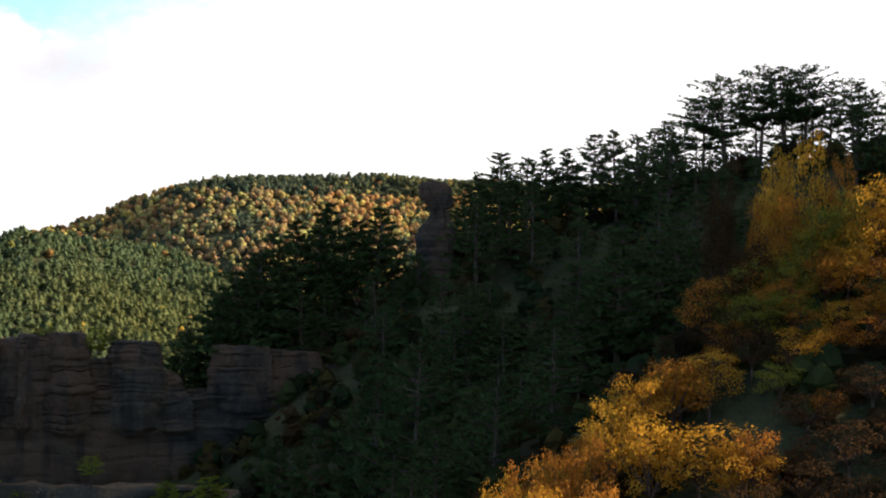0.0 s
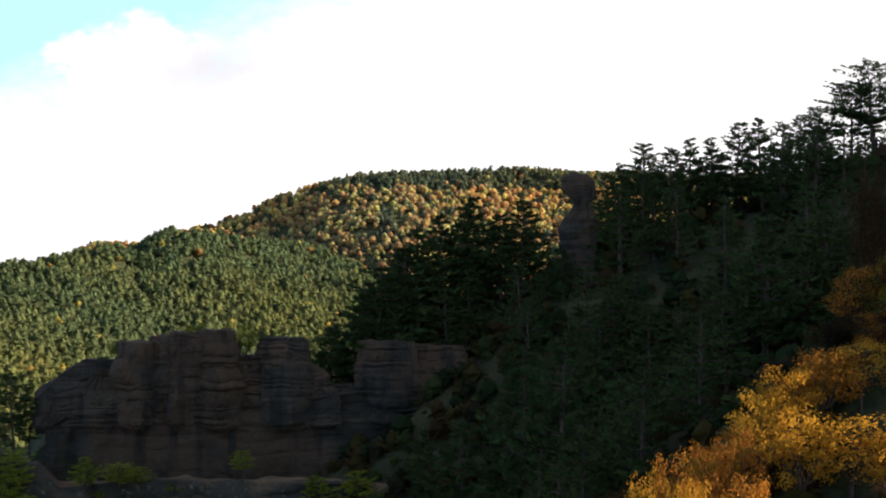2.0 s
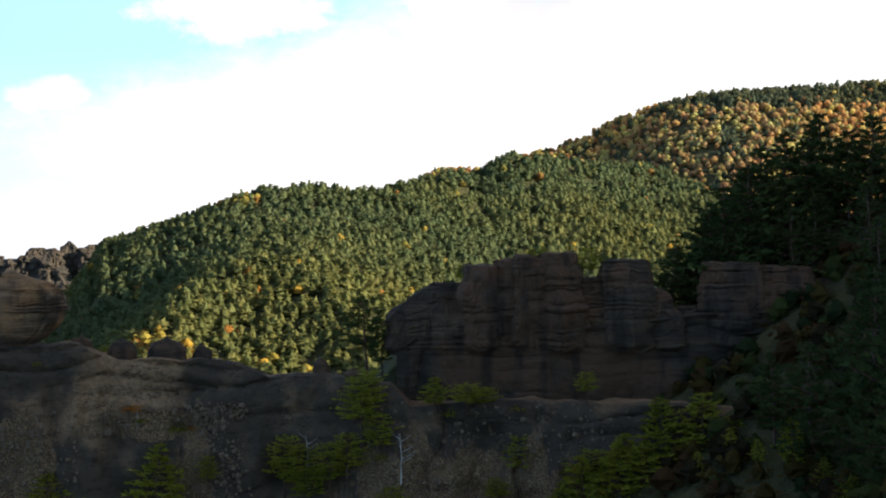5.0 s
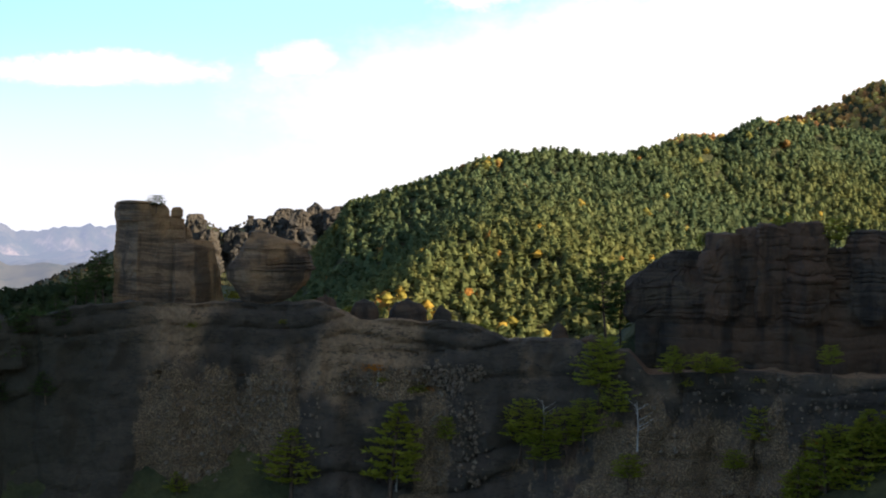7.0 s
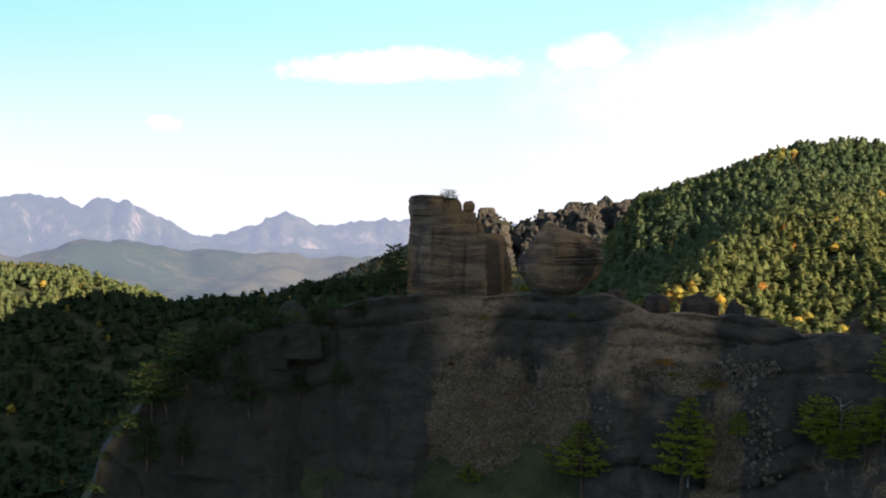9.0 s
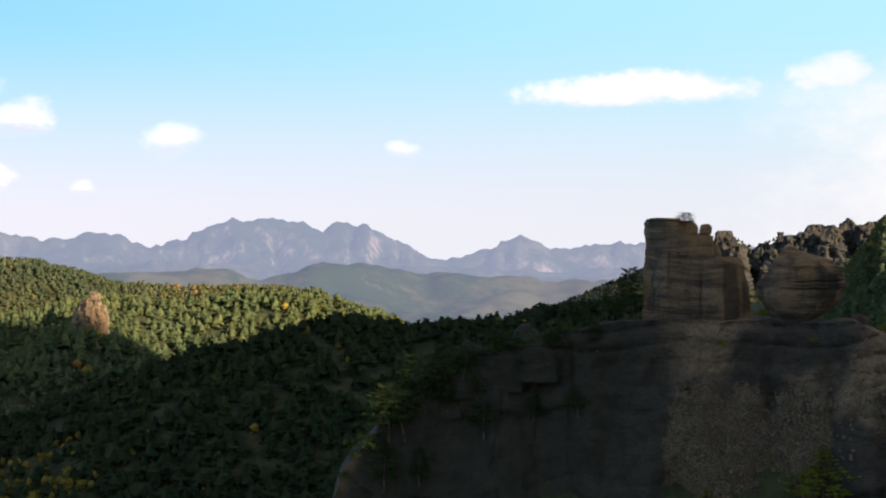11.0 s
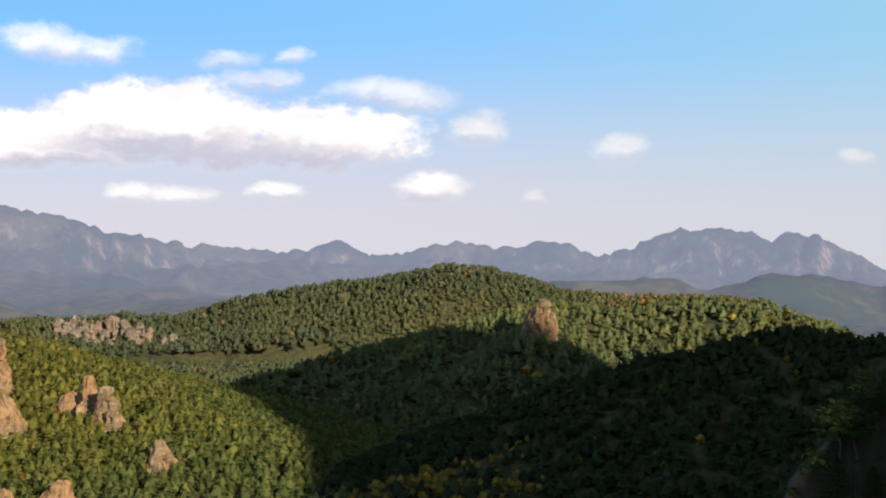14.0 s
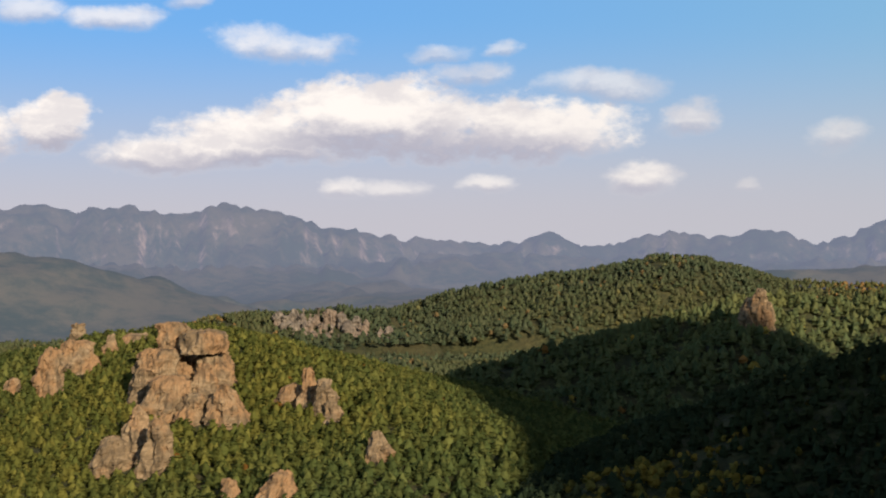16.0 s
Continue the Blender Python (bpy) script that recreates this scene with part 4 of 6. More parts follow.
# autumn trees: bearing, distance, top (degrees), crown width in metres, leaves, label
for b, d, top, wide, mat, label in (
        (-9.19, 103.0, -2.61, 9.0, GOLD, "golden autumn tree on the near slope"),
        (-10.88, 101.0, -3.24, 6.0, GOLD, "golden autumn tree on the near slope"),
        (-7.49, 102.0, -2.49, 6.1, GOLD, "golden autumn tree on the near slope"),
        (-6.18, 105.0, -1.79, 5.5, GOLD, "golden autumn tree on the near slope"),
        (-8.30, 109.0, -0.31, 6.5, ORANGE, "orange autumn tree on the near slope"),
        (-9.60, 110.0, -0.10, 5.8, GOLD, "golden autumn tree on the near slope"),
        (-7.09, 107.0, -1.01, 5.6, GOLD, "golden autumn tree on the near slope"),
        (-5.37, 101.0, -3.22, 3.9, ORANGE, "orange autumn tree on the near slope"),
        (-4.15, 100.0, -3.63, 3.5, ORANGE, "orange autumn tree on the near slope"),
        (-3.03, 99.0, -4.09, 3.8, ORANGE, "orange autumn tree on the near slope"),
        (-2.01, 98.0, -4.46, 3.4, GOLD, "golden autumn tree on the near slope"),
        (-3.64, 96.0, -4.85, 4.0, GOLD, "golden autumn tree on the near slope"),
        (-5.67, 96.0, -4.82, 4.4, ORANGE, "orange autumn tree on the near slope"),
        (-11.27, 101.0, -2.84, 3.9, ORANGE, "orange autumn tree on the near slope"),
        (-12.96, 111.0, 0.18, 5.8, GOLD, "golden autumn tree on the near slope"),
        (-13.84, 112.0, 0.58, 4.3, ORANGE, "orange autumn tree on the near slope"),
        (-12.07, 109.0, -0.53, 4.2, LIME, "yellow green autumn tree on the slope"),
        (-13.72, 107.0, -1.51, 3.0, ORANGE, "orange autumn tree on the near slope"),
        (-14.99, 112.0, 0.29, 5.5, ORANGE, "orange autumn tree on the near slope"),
        (-14.39, 103.0, -2.88, 7.2, RUSSET, "russet tree with shade in its leaf colour"),
        (-13.04, 106.0, -2.11, 5.9, RUSSET, "russet tree with shade in its leaf colour"),
        (-15.26, 108.0, -1.49, 5.7, RUSSET, "russet tree with shade in its leaf colour"),
        (-12.83, 101.0, -3.70, 6.4, RUSSET, "russet tree with shade in its leaf colour"),
        (-15.14, 98.0, -4.43, 5.5, RUSSET, "russet tree with shade in its leaf colour"),
        (-13.79, 98.0, -4.66, 4.8, RUSSET, "russet tree with shade in its leaf colour"),
        (-11.06, 97.0, -4.73, 5.1, RUSSET, "russet tree with shade in its leaf colour"),
        (-16.51, 111.0, -0.49, 6.6, RUSSET, "russet tree with shade in its leaf colour"),
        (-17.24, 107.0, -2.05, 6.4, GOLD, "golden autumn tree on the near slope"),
        (-17.03, 101.0, -3.99, 5.7, RUSSET, "russet tree with shade in its leaf colour"),
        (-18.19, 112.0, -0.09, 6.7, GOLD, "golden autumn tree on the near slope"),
        (-6.89, 126.0, -0.77, 4.0, RUSSET, "russet tree with shade in its leaf colour"),
        (-5.26, 128.0, -1.80, 4.9, RUSSET, "russet tree with shade in its leaf colour"),
        (-3.02, 130.0, -2.63, 4.6, RUSSET, "russet tree with shade in its leaf colour"),
        (-8.50, 123.0, 0.05, 4.5, RUSSET, "russet tree with shade in its leaf colour"),
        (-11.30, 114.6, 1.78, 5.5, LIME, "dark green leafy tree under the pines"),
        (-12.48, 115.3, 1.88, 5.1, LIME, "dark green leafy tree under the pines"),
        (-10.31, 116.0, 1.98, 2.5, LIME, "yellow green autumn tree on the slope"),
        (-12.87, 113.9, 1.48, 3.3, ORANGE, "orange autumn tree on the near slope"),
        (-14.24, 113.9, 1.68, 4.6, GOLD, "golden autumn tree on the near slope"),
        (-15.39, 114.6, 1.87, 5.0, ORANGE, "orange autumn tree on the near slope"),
        (-9.81, 116.7, 1.07, 4.7, RUSSET, "russet tree with shade in its leaf colour"),
        (-11.10, 111.8, 0.67, 4.5, RUSSET, "russet tree with shade in its leaf colour"),
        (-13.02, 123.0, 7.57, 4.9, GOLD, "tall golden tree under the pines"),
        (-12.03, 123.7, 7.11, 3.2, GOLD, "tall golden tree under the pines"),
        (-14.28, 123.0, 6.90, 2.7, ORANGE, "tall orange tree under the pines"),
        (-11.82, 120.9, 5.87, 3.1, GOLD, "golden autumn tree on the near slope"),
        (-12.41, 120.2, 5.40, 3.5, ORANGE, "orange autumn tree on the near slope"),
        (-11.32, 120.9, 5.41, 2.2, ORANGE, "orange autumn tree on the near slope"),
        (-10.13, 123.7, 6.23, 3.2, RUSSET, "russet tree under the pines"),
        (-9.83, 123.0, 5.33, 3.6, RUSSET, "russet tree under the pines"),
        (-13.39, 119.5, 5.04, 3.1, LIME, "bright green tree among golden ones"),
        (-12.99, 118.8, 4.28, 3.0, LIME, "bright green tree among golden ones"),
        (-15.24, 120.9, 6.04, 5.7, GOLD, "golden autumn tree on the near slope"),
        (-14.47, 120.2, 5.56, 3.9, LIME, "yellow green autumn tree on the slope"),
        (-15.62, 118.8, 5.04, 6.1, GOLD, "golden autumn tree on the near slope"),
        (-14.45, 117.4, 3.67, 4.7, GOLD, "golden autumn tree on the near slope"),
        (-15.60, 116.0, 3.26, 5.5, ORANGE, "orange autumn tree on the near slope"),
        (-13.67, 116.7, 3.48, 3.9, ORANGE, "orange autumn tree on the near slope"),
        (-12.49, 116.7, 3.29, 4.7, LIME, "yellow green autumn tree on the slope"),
        (-10.92, 118.8, 3.90, 4.8, RUSSET, "russet tree with shade in its leaf colour"),
        (-16.59, 121.6, 6.40, 5.7, GOLD, "golden autumn tree on the near slope"),
        (-17.52, 120.2, 5.59, 6.6, ORANGE, "orange autumn tree on the near slope"),
        (-17.12, 117.4, 3.83, 6.5, GOLD, "golden autumn tree on the near slope"),
        (-18.28, 121.6, 6.16, 6.2, LIME, "yellow green autumn tree on the slope"),
        (-16.16, 115.3, 2.07, 5.5, GOLD, "golden autumn tree on the near slope"),
        (-17.47, 114.6, 1.87, 5.9, LIME, "yellow green autumn tree on the slope")):
    plant_broadleaf(b, d, top, wide, mat, label)
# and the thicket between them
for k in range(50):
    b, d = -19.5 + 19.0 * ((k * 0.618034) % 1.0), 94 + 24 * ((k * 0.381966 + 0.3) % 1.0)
    # bright leaves where sun should fall, darker ones elsewhere: light by leaf colour
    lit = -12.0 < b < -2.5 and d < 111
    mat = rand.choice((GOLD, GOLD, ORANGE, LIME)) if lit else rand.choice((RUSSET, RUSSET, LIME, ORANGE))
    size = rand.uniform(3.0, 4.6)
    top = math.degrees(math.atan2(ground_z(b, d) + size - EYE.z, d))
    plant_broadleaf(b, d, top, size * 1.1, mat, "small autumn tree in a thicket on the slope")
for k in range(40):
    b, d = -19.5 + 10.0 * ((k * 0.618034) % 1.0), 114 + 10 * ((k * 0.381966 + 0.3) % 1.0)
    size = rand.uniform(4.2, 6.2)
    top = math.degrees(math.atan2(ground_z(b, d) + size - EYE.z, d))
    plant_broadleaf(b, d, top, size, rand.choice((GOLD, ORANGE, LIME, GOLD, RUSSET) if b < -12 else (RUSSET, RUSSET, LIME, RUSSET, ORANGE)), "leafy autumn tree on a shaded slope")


# ---- rock ----
def bedding(p, thick, seed, warp=0.5):
    """Level beds of uneven thickness, each standing in or out by its own, changing amount along its length; about -1 to 1."""
    zz = p[:, 2] + thick * warp * rough(p * (1, 1, 0.1), 11.0, 2, seed)
    rng = np.random.default_rng(seed + 900)
    edges = zz.min() - thick + np.cumsum(thick * rng.lognormal(-0.15, 0.55, int((zz.max() - zz.min()) / thick * 1.8) + 12))
    k = np.searchsorted(edges, zz)
    lo, hi = edges[np.clip(k - 1, 0, len(edges) - 1)], edges[np.clip(k, 0, len(edges) - 1)]
    f = np.clip((zz - lo) / np.maximum(hi - lo, 0.01), 0, 1)
    h = rng.uniform(-1, 1, len(edges) + 1)[k]
    wander = lattice(np.stack([p[:, 0] / (4 * thick), p[:, 1] / (4 * thick), k * 7.3], 1), seed) * 2 - 1
    gap = np.exp(-np.minimum(zz - lo, hi - zz) / (0.07 * thick + 0.02))
    return 0.5 * h + 0.55 * wander + 0.35 * (1 - (2 * f - 1) ** 2) - 1.1 * np.clip(gap, 0, 1) * np.clip(0.6 + wander, 0, 1)


def jointing(s, p, wide, seed):
    """Upright joints along s: blocks stand in or out, with a deep groove between them."""
    line_ = np.stack([s, 0 * s, 0 * s], 1)
    ss = s / wide + 1.1 * rough(line_, wide * 2.3, 2, seed + 50) + 0.3 * rough(p * (0.3, 0.3, 1), 7.0, 2, seed)
    cell = np.floor(ss)
    f = ss - cell
    h = np.sin(cell * 269.5 + seed * 11.3) * 43758.5453
    h = h - np.floor(h)
    deep = (np.sin(np.round(ss) * 91.7 + seed) * 0.5 + 0.5) * np.clip(0.5 + 1.6 * rough(p, 6.0, 2, seed + 70), 0, 1)
    return (h * 2 - 1) * 0.6 - (0.3 + 1.6 * deep) * np.clip(1 - 11 * np.minimum(f, 1 - f), 0, 1)


def crag(profile, depth, seed, beds=0.7, bed_out=0.18, joints=3.5, joint_out=0.25, lumps=0.5, boxy=4.0, cols=90, rows=70, turn=0.0):
    """A standing rock round its own upright axis. profile: rows of height, left edge, right edge (metres); depth: half its thickness."""
    prof = np.array(profile, float)
    zs = np.linspace(prof[0, 0], prof[-1, 0], rows)
    left, right = np.interp(zs, prof[:, 0], prof[:, 1]), np.interp(zs, prof[:, 0], prof[:, 2])
    mid, half = (left + right) / 2, (right - left) / 2
    a = np.linspace(0, 2 * math.pi, cols, endpoint=False)
    ca, sa = np.cos(a), np.sin(a)
    k = (np.abs(ca) ** boxy + np.abs(sa) ** boxy) ** (-1 / boxy)
    x = mid[:, None] + half[:, None] * (ca * k)[None]
    shrink = (half / half.max()) ** 0.6
    y = (depth * shrink)[:, None] * (sa * k)[None]
    p = np.stack([x, y, np.repeat(zs[:, None], cols, 1)], -1).reshape(-1, 3)
    out = np.stack([np.repeat((ca * k)[None], rows, 0), np.repeat((sa * k)[None], rows, 0), np.zeros((rows, cols))], -1).reshape(-1, 3)
    out /= np.linalg.norm(out, axis=1, keepdims=True)
    q = p + seed * 13.7
    s = (np.repeat(a[None], rows, 0) * half.max()).ravel()
    calm = np.clip(0.55 + 0.9 * rough(q, 4.5, 2, seed + 9), 0.1, 1.5)
    push = bed_out * calm * bedding(q, beds, seed) + 0.4 * bed_out * bedding(q, beds * 0.41, seed + 1) + joint_out * jointing(s, q, joints, seed + 3) + lumps * rough(q, 5.0, 4, seed + 5) + 0.12 * rough(q, 0.9, 2, seed + 6)
    p = p + out * push[:, None]
    p[:, 2] += 0.15 * rough(q, 2.0, 2, seed + 8)
    # close the top with two shrinking rings
    top = p[-cols:]
    c = top.mean(0)
    rings = [p]
    for f, up in ((0.75, 0.12), (0.4, 0.2), (0.02, 0.22)):
        ring = c + (top - c) * f
        ring[:, 2] = top[:, 2] * f + c[2] * (1 - f) + up + 0.2 * rough(ring + seed, 1.5, 2, seed)
        rings.append(ring)
    p = np.vstack(rings)
    if turn:
        m = np.array(Euler((0, 0, radians(turn))).to_matrix())
        p = p @ m.T
    return p, sheet_faces(rows + 3, cols, True)


def prism(foot, rows, seed, beds=0.9, bed_out=0.15, lumps=0.3, chips=0.2, step=0.3):
    """A rock with flat faces and sharp upright edges. foot: corners in plan, anticlockwise; rows: height, scale and shift of the plan."""
    foot = np.array(foot, float)
    mid = foot.mean(0)
    ring, face = [], []
    for a, b in zip(foot, np.roll(foot, -1, 0)):
        k = max(2, int(np.hypot(*(b - a)) / step))
        t = np.linspace(0, 1, k, endpoint=False)[:, None]
        ring.append(a + (b - a) * t)
        out = np.array([(b - a)[1], -(b - a)[0]]) / (np.hypot(*(b - a)) + 1e-9)
        face.append(np.repeat(out[None], k, 0))
    ring, face = np.vstack(ring), np.vstack(face)
    rows = np.array(rows, float)
    zs = np.linspace(rows[0, 0], rows[-1, 0], max(8, int((rows[-1, 0] - rows[0, 0]) / step)))
    scale, dx, dy = (np.interp(zs, rows[:, 0], rows[:, k]) for k in (1, 2, 3))
    xy = mid + (ring[None] - mid) * scale[:, None, None] + np.stack([dx, dy], 1)[:, None]
    n_r, n_c = len(zs), len(ring)
    p = np.concatenate([xy, np.repeat(zs[:, None, None], n_c, 1)], 2).reshape(-1, 3)
    out = np.concatenate([np.repeat(face[None], n_r, 0), np.zeros((n_r, n_c, 1))], 2).reshape(-1, 3)
    q = p + seed * 11.3
    calm = np.clip(0.6 + 0.9 * rough(q, 4.0, 2, seed + 9), 0.15, 1.5)
    push = bed_out * calm * bedding(q, beds, seed) + lumps * rough(q, 4.5, 3, seed + 2) + chips * 0.5 * np.round(2.2 * rough(q * (1, 1, 0.6), 2.4, 2, seed + 4)) + 0.25 * chips * rough(q, 0.7, 2, seed + 5)
    p = p + out * push[:, None]
    p[:, 2] += 0.35 * lumps * rough(q, 1.8, 2, seed + 8)
    top = p[-n_c:]
    c = top.mean(0)
    rings = [p]
    for f in (0.8, 0.45, 0.02):
        level = c + (top - c) * f
        level[:, 2] = top[:, 2] * f + c[2] * (1 - f) + 0.1 + 0.5 * lumps * rough(level + seed, 1.5, 2, seed)
        rings.append(level)
    return np.vstack(rings), sheet_faces(n_r + 3, n_c, True)


def facing(b, d, z):
    """Local frame with x to the right, y away, as seen from the hovering place."""
    return Matrix.Translation(at(b, d, z)) @ pose(0, 0, 0, 0, 0, b)


def place_rock(name, mesh_data, mat, label, where):
    ob = thing(name, mesh_of(name, *mesh_data, smooth=False), mat, label, "rock")
    ob.matrix_world = where
    return ob


GRIDS = {}


def wall_rock(name, b0, b1, step, distance, top, foot, lean, seed, mat, label, beds, upper, joints, lumps, back=14.0, runnels=None):
    """A long cliff: front from foot to top, level top, back. distance, top and foot are functions of the bearing; lean: run-out of the
    face at its foot; upper: share of the face, from the top, that is strongly bedded."""
    bs = np.arange(b0, b1 + step / 2, step)
    v = np.linspace(0, 1, 110)
    bb, vv = np.meshgrid(bs, v)
    d0, zt, zf = distance(bs)[None], top(bs)[None], foot(bs)[None]
    z = zf + (zt - zf) * vv
    d = d0 - (lean(bs)[None] if callable(lean) else lean) * (1 - vv) ** 1.4
    rad = np.radians(bb)
    p = np.stack([-np.sin(rad) * d, np.cos(rad) * d, z], -1).reshape(-1, 3)
    s = (rad * 185.0).ravel()
    out = np.stack([np.sin(rad), -np.cos(rad), 0 * rad], -1).reshape(-1, 3)
    strong = np.clip((vv.ravel() - (1 - upper)) / 0.06, 0, 1)
    push = (0.12 + 0.33 * strong) * bedding(p, beds, seed) + (0.5 + 0.1 * strong) * jointing(s, p, joints, seed + 1)
    push += 0.9 * (1 - strong) * bedding(p, 6.5, seed + 11, 0.3) * (0.5 + rough(p, 20.0, 2, seed + 12))
    push += 0.8 * lumps * (1 - strong) * np.clip(ridged(p * (1, 1, 0.12), 7.0, 3, seed + 31) - 0.45, -0.5, 0.5)
    push += lumps * (rough(p * (1, 1, 0.35), 13.0, 4, seed + 2) + 1.2 * (ridged(p * (1, 1, 0.2), 16.0, 3, seed + 7) - 0.6)) * (0.25 + 1.0 * (1 - vv.ravel())) + 0.35 * rough(p, 2.2, 3, seed + 4) + 0.9 * strong * (upper < 1)
    if runnels is not None:
        cut = runnels(bb.ravel()) * np.clip(vv.ravel() / 0.15, 0, 1) * np.clip((0.93 - vv.ravel()) / 0.1, 0, 1)
        push += cut * (1.5 * (ridged(p * (1, 1, 0.13), 5.5, 3, seed + 41) - 0.62) + 0.7 * (ridged(p * (1, 1, 0.3), 1.9, 2, seed + 43) - 0.6))
    push *= np.clip(np.minimum(bb.ravel() - b0, b1 - bb.ravel()) / 0.4, 0.15, 1)
    p = p + out * push[:, None]
    GRIDS[name] = p.copy()
    n_c = len(bs)
    edge = p[-n_c:]
    back_way = -out[-n_c:]
    rows = [p]
    for run, fall in ((0.6, -0.15), (3.0, 0.1), (back * 0.6, 0.2), (back, 2.0), (back + 2, 14.0), (back + 4, 40.0)):
        ring = edge + back_way * run
        ring[:, 2] = edge[:, 2] - fall + 0.35 * rough(ring, 3.0, 3, seed + 6)
        rows.append(ring)
    p = np.vstack(rows)
    ob = thing(name, mesh_of(name, p, sheet_faces(110 + 6, n_c)[:, ::-1]), mat, label, "cliff")
    return ob


def line(*pairs):
    xs, ys = [p[0] for p in pairs], [p[1] for p in pairs]
    order = np.argsort(xs)
    xs, ys = np.array(xs, float)[order], np.array(ys, float)[order]
    return lambda b: np.interp(b, xs, ys)


# the lower wall under butte, saddle and tower
lower_d = line((1, 172), (8, 176), (19, 176), (22, 178), (30, 179), (42, 180), (46, 180), (50.2, 176))
lower_top = line((1, 128.0), (4, 133.5), (9, 134.0), (15, 134.6), (18.9, 134.2), (19.6, 136.6), (21.9, 137.8), (24, 137.4), (25.4, 139.0), (26.5, 139.6), (27.9, 140.2), (29.3, 140.2),
                 (30.9, 141.5), (34, 141.8), (38.5, 141.8), (40.1, 141.2), (42.1, 139.3), (44.3, 137.4), (46.2, 134.2), (47.8, 130.4), (49.1, 124.0), (50.2, 112.0))
lower_smooth = lower_top


def lower_top(b):
    q = np.stack([b * 3.1, 0 * b, 0 * b], 1)
    return lower_smooth(b) + rough(q, 4.0, 4, 66) * np.where(b > 39, 1.3, 0.45) * np.clip((b - 19.6) / 1.5, 0, 1)


lower_foot = line((1, 104), (10, 106), (30, 104), (46, 102), (50.2, 98))
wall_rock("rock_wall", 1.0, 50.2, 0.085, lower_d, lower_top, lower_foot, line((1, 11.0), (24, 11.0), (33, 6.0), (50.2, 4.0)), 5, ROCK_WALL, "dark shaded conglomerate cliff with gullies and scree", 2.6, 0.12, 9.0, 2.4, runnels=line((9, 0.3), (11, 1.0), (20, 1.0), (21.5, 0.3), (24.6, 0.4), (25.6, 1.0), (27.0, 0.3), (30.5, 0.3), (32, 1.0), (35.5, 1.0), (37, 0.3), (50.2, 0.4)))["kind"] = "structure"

# the bedded butte: a smooth recessed foot, and broad bedded blocks that overhang it
butte_d = line((2.5, 190), (9, 187), (14, 185), (19.4, 186))
butte_top = line((2.5, 144.0), (8.4, 143.6), (12, 142.2), (18.6, 141.4), (19.4, 139.6))
butte_foot = line((2.5, 131.0), (19.4, 131.0))
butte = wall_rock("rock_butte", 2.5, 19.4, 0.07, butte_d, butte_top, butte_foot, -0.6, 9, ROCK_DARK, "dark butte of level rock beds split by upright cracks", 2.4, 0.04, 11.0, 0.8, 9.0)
# bearings of the two ends, top altitude, how far the top leans in at the left and right ends, forward step
for k, (b1, b0, top, in1, in0, out_) in enumerate(((19.5, 16.6, 147.6, 5.2, 0.4, 0.0), (16.75, 15.75, 149.6, 0.3, 0.1, 0.3), (15.9, 14.75, 150.2, 0.5, 0.2, -0.5), (14.9, 14.0, 150.6, 0.1, 0.4, 0.2), (14.1, 12.75, 151.0, 0.2, 0.5, 0.0),
                                                   (12.9, 11.55, 148.0, 0.3, 0.3, -0.9), (11.7, 10.1, 150.1, 0.3, 0.8, 0.3), (10.3, 9.2, 146.6, 0.2, 2.2, -0.2), (9.35, 8.1, 144.6, 1.0, 0.4, -0.6),
                                                   (8.3, 6.3, 149.6, 0.3, 0.3, 0.0), (6.5, 4.2, 149.0, 0.2, 1.0, -0.3), (4.4, 2.6, 147.4, 0.5, 2.0, 0.1))):
    b = (b0 + b1) / 2
    w = radians(b1 - b0) * 187 / 2 + 0.35
    low = 140.6
    h = top - low
    d = float(butte_d(b)) + 3.4 - out_
    j = [0.7 * math.sin(k * 3.7 + i * 2.1) for i in range(3)]
    foot = [(-w, 4.0), (-w, -3.6 + j[0]), (w * 0.25 * j[2], -4.3 + j[1]), (w, -3.5 + j[2]), (w, 4.0)]
    less, lean = (in1 + in0) / (2 * w), (in1 - in0) / 2
    rows = [(-1.4, 0.9, 0, 0.5), (-0.5, 1.03, 0, 0), (h * 0.4, 1.04, 0, 0), (h * 0.65, 1 - less * 0.3, lean * 0.3, 0.2), (h * 0.85, 1 - less * 0.65, lean * 0.65, 0.5), (h, 1 - less, lean, 0.9)]
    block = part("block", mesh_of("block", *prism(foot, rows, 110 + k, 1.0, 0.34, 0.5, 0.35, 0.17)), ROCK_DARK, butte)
    block.matrix_world = facing(b, d, low)

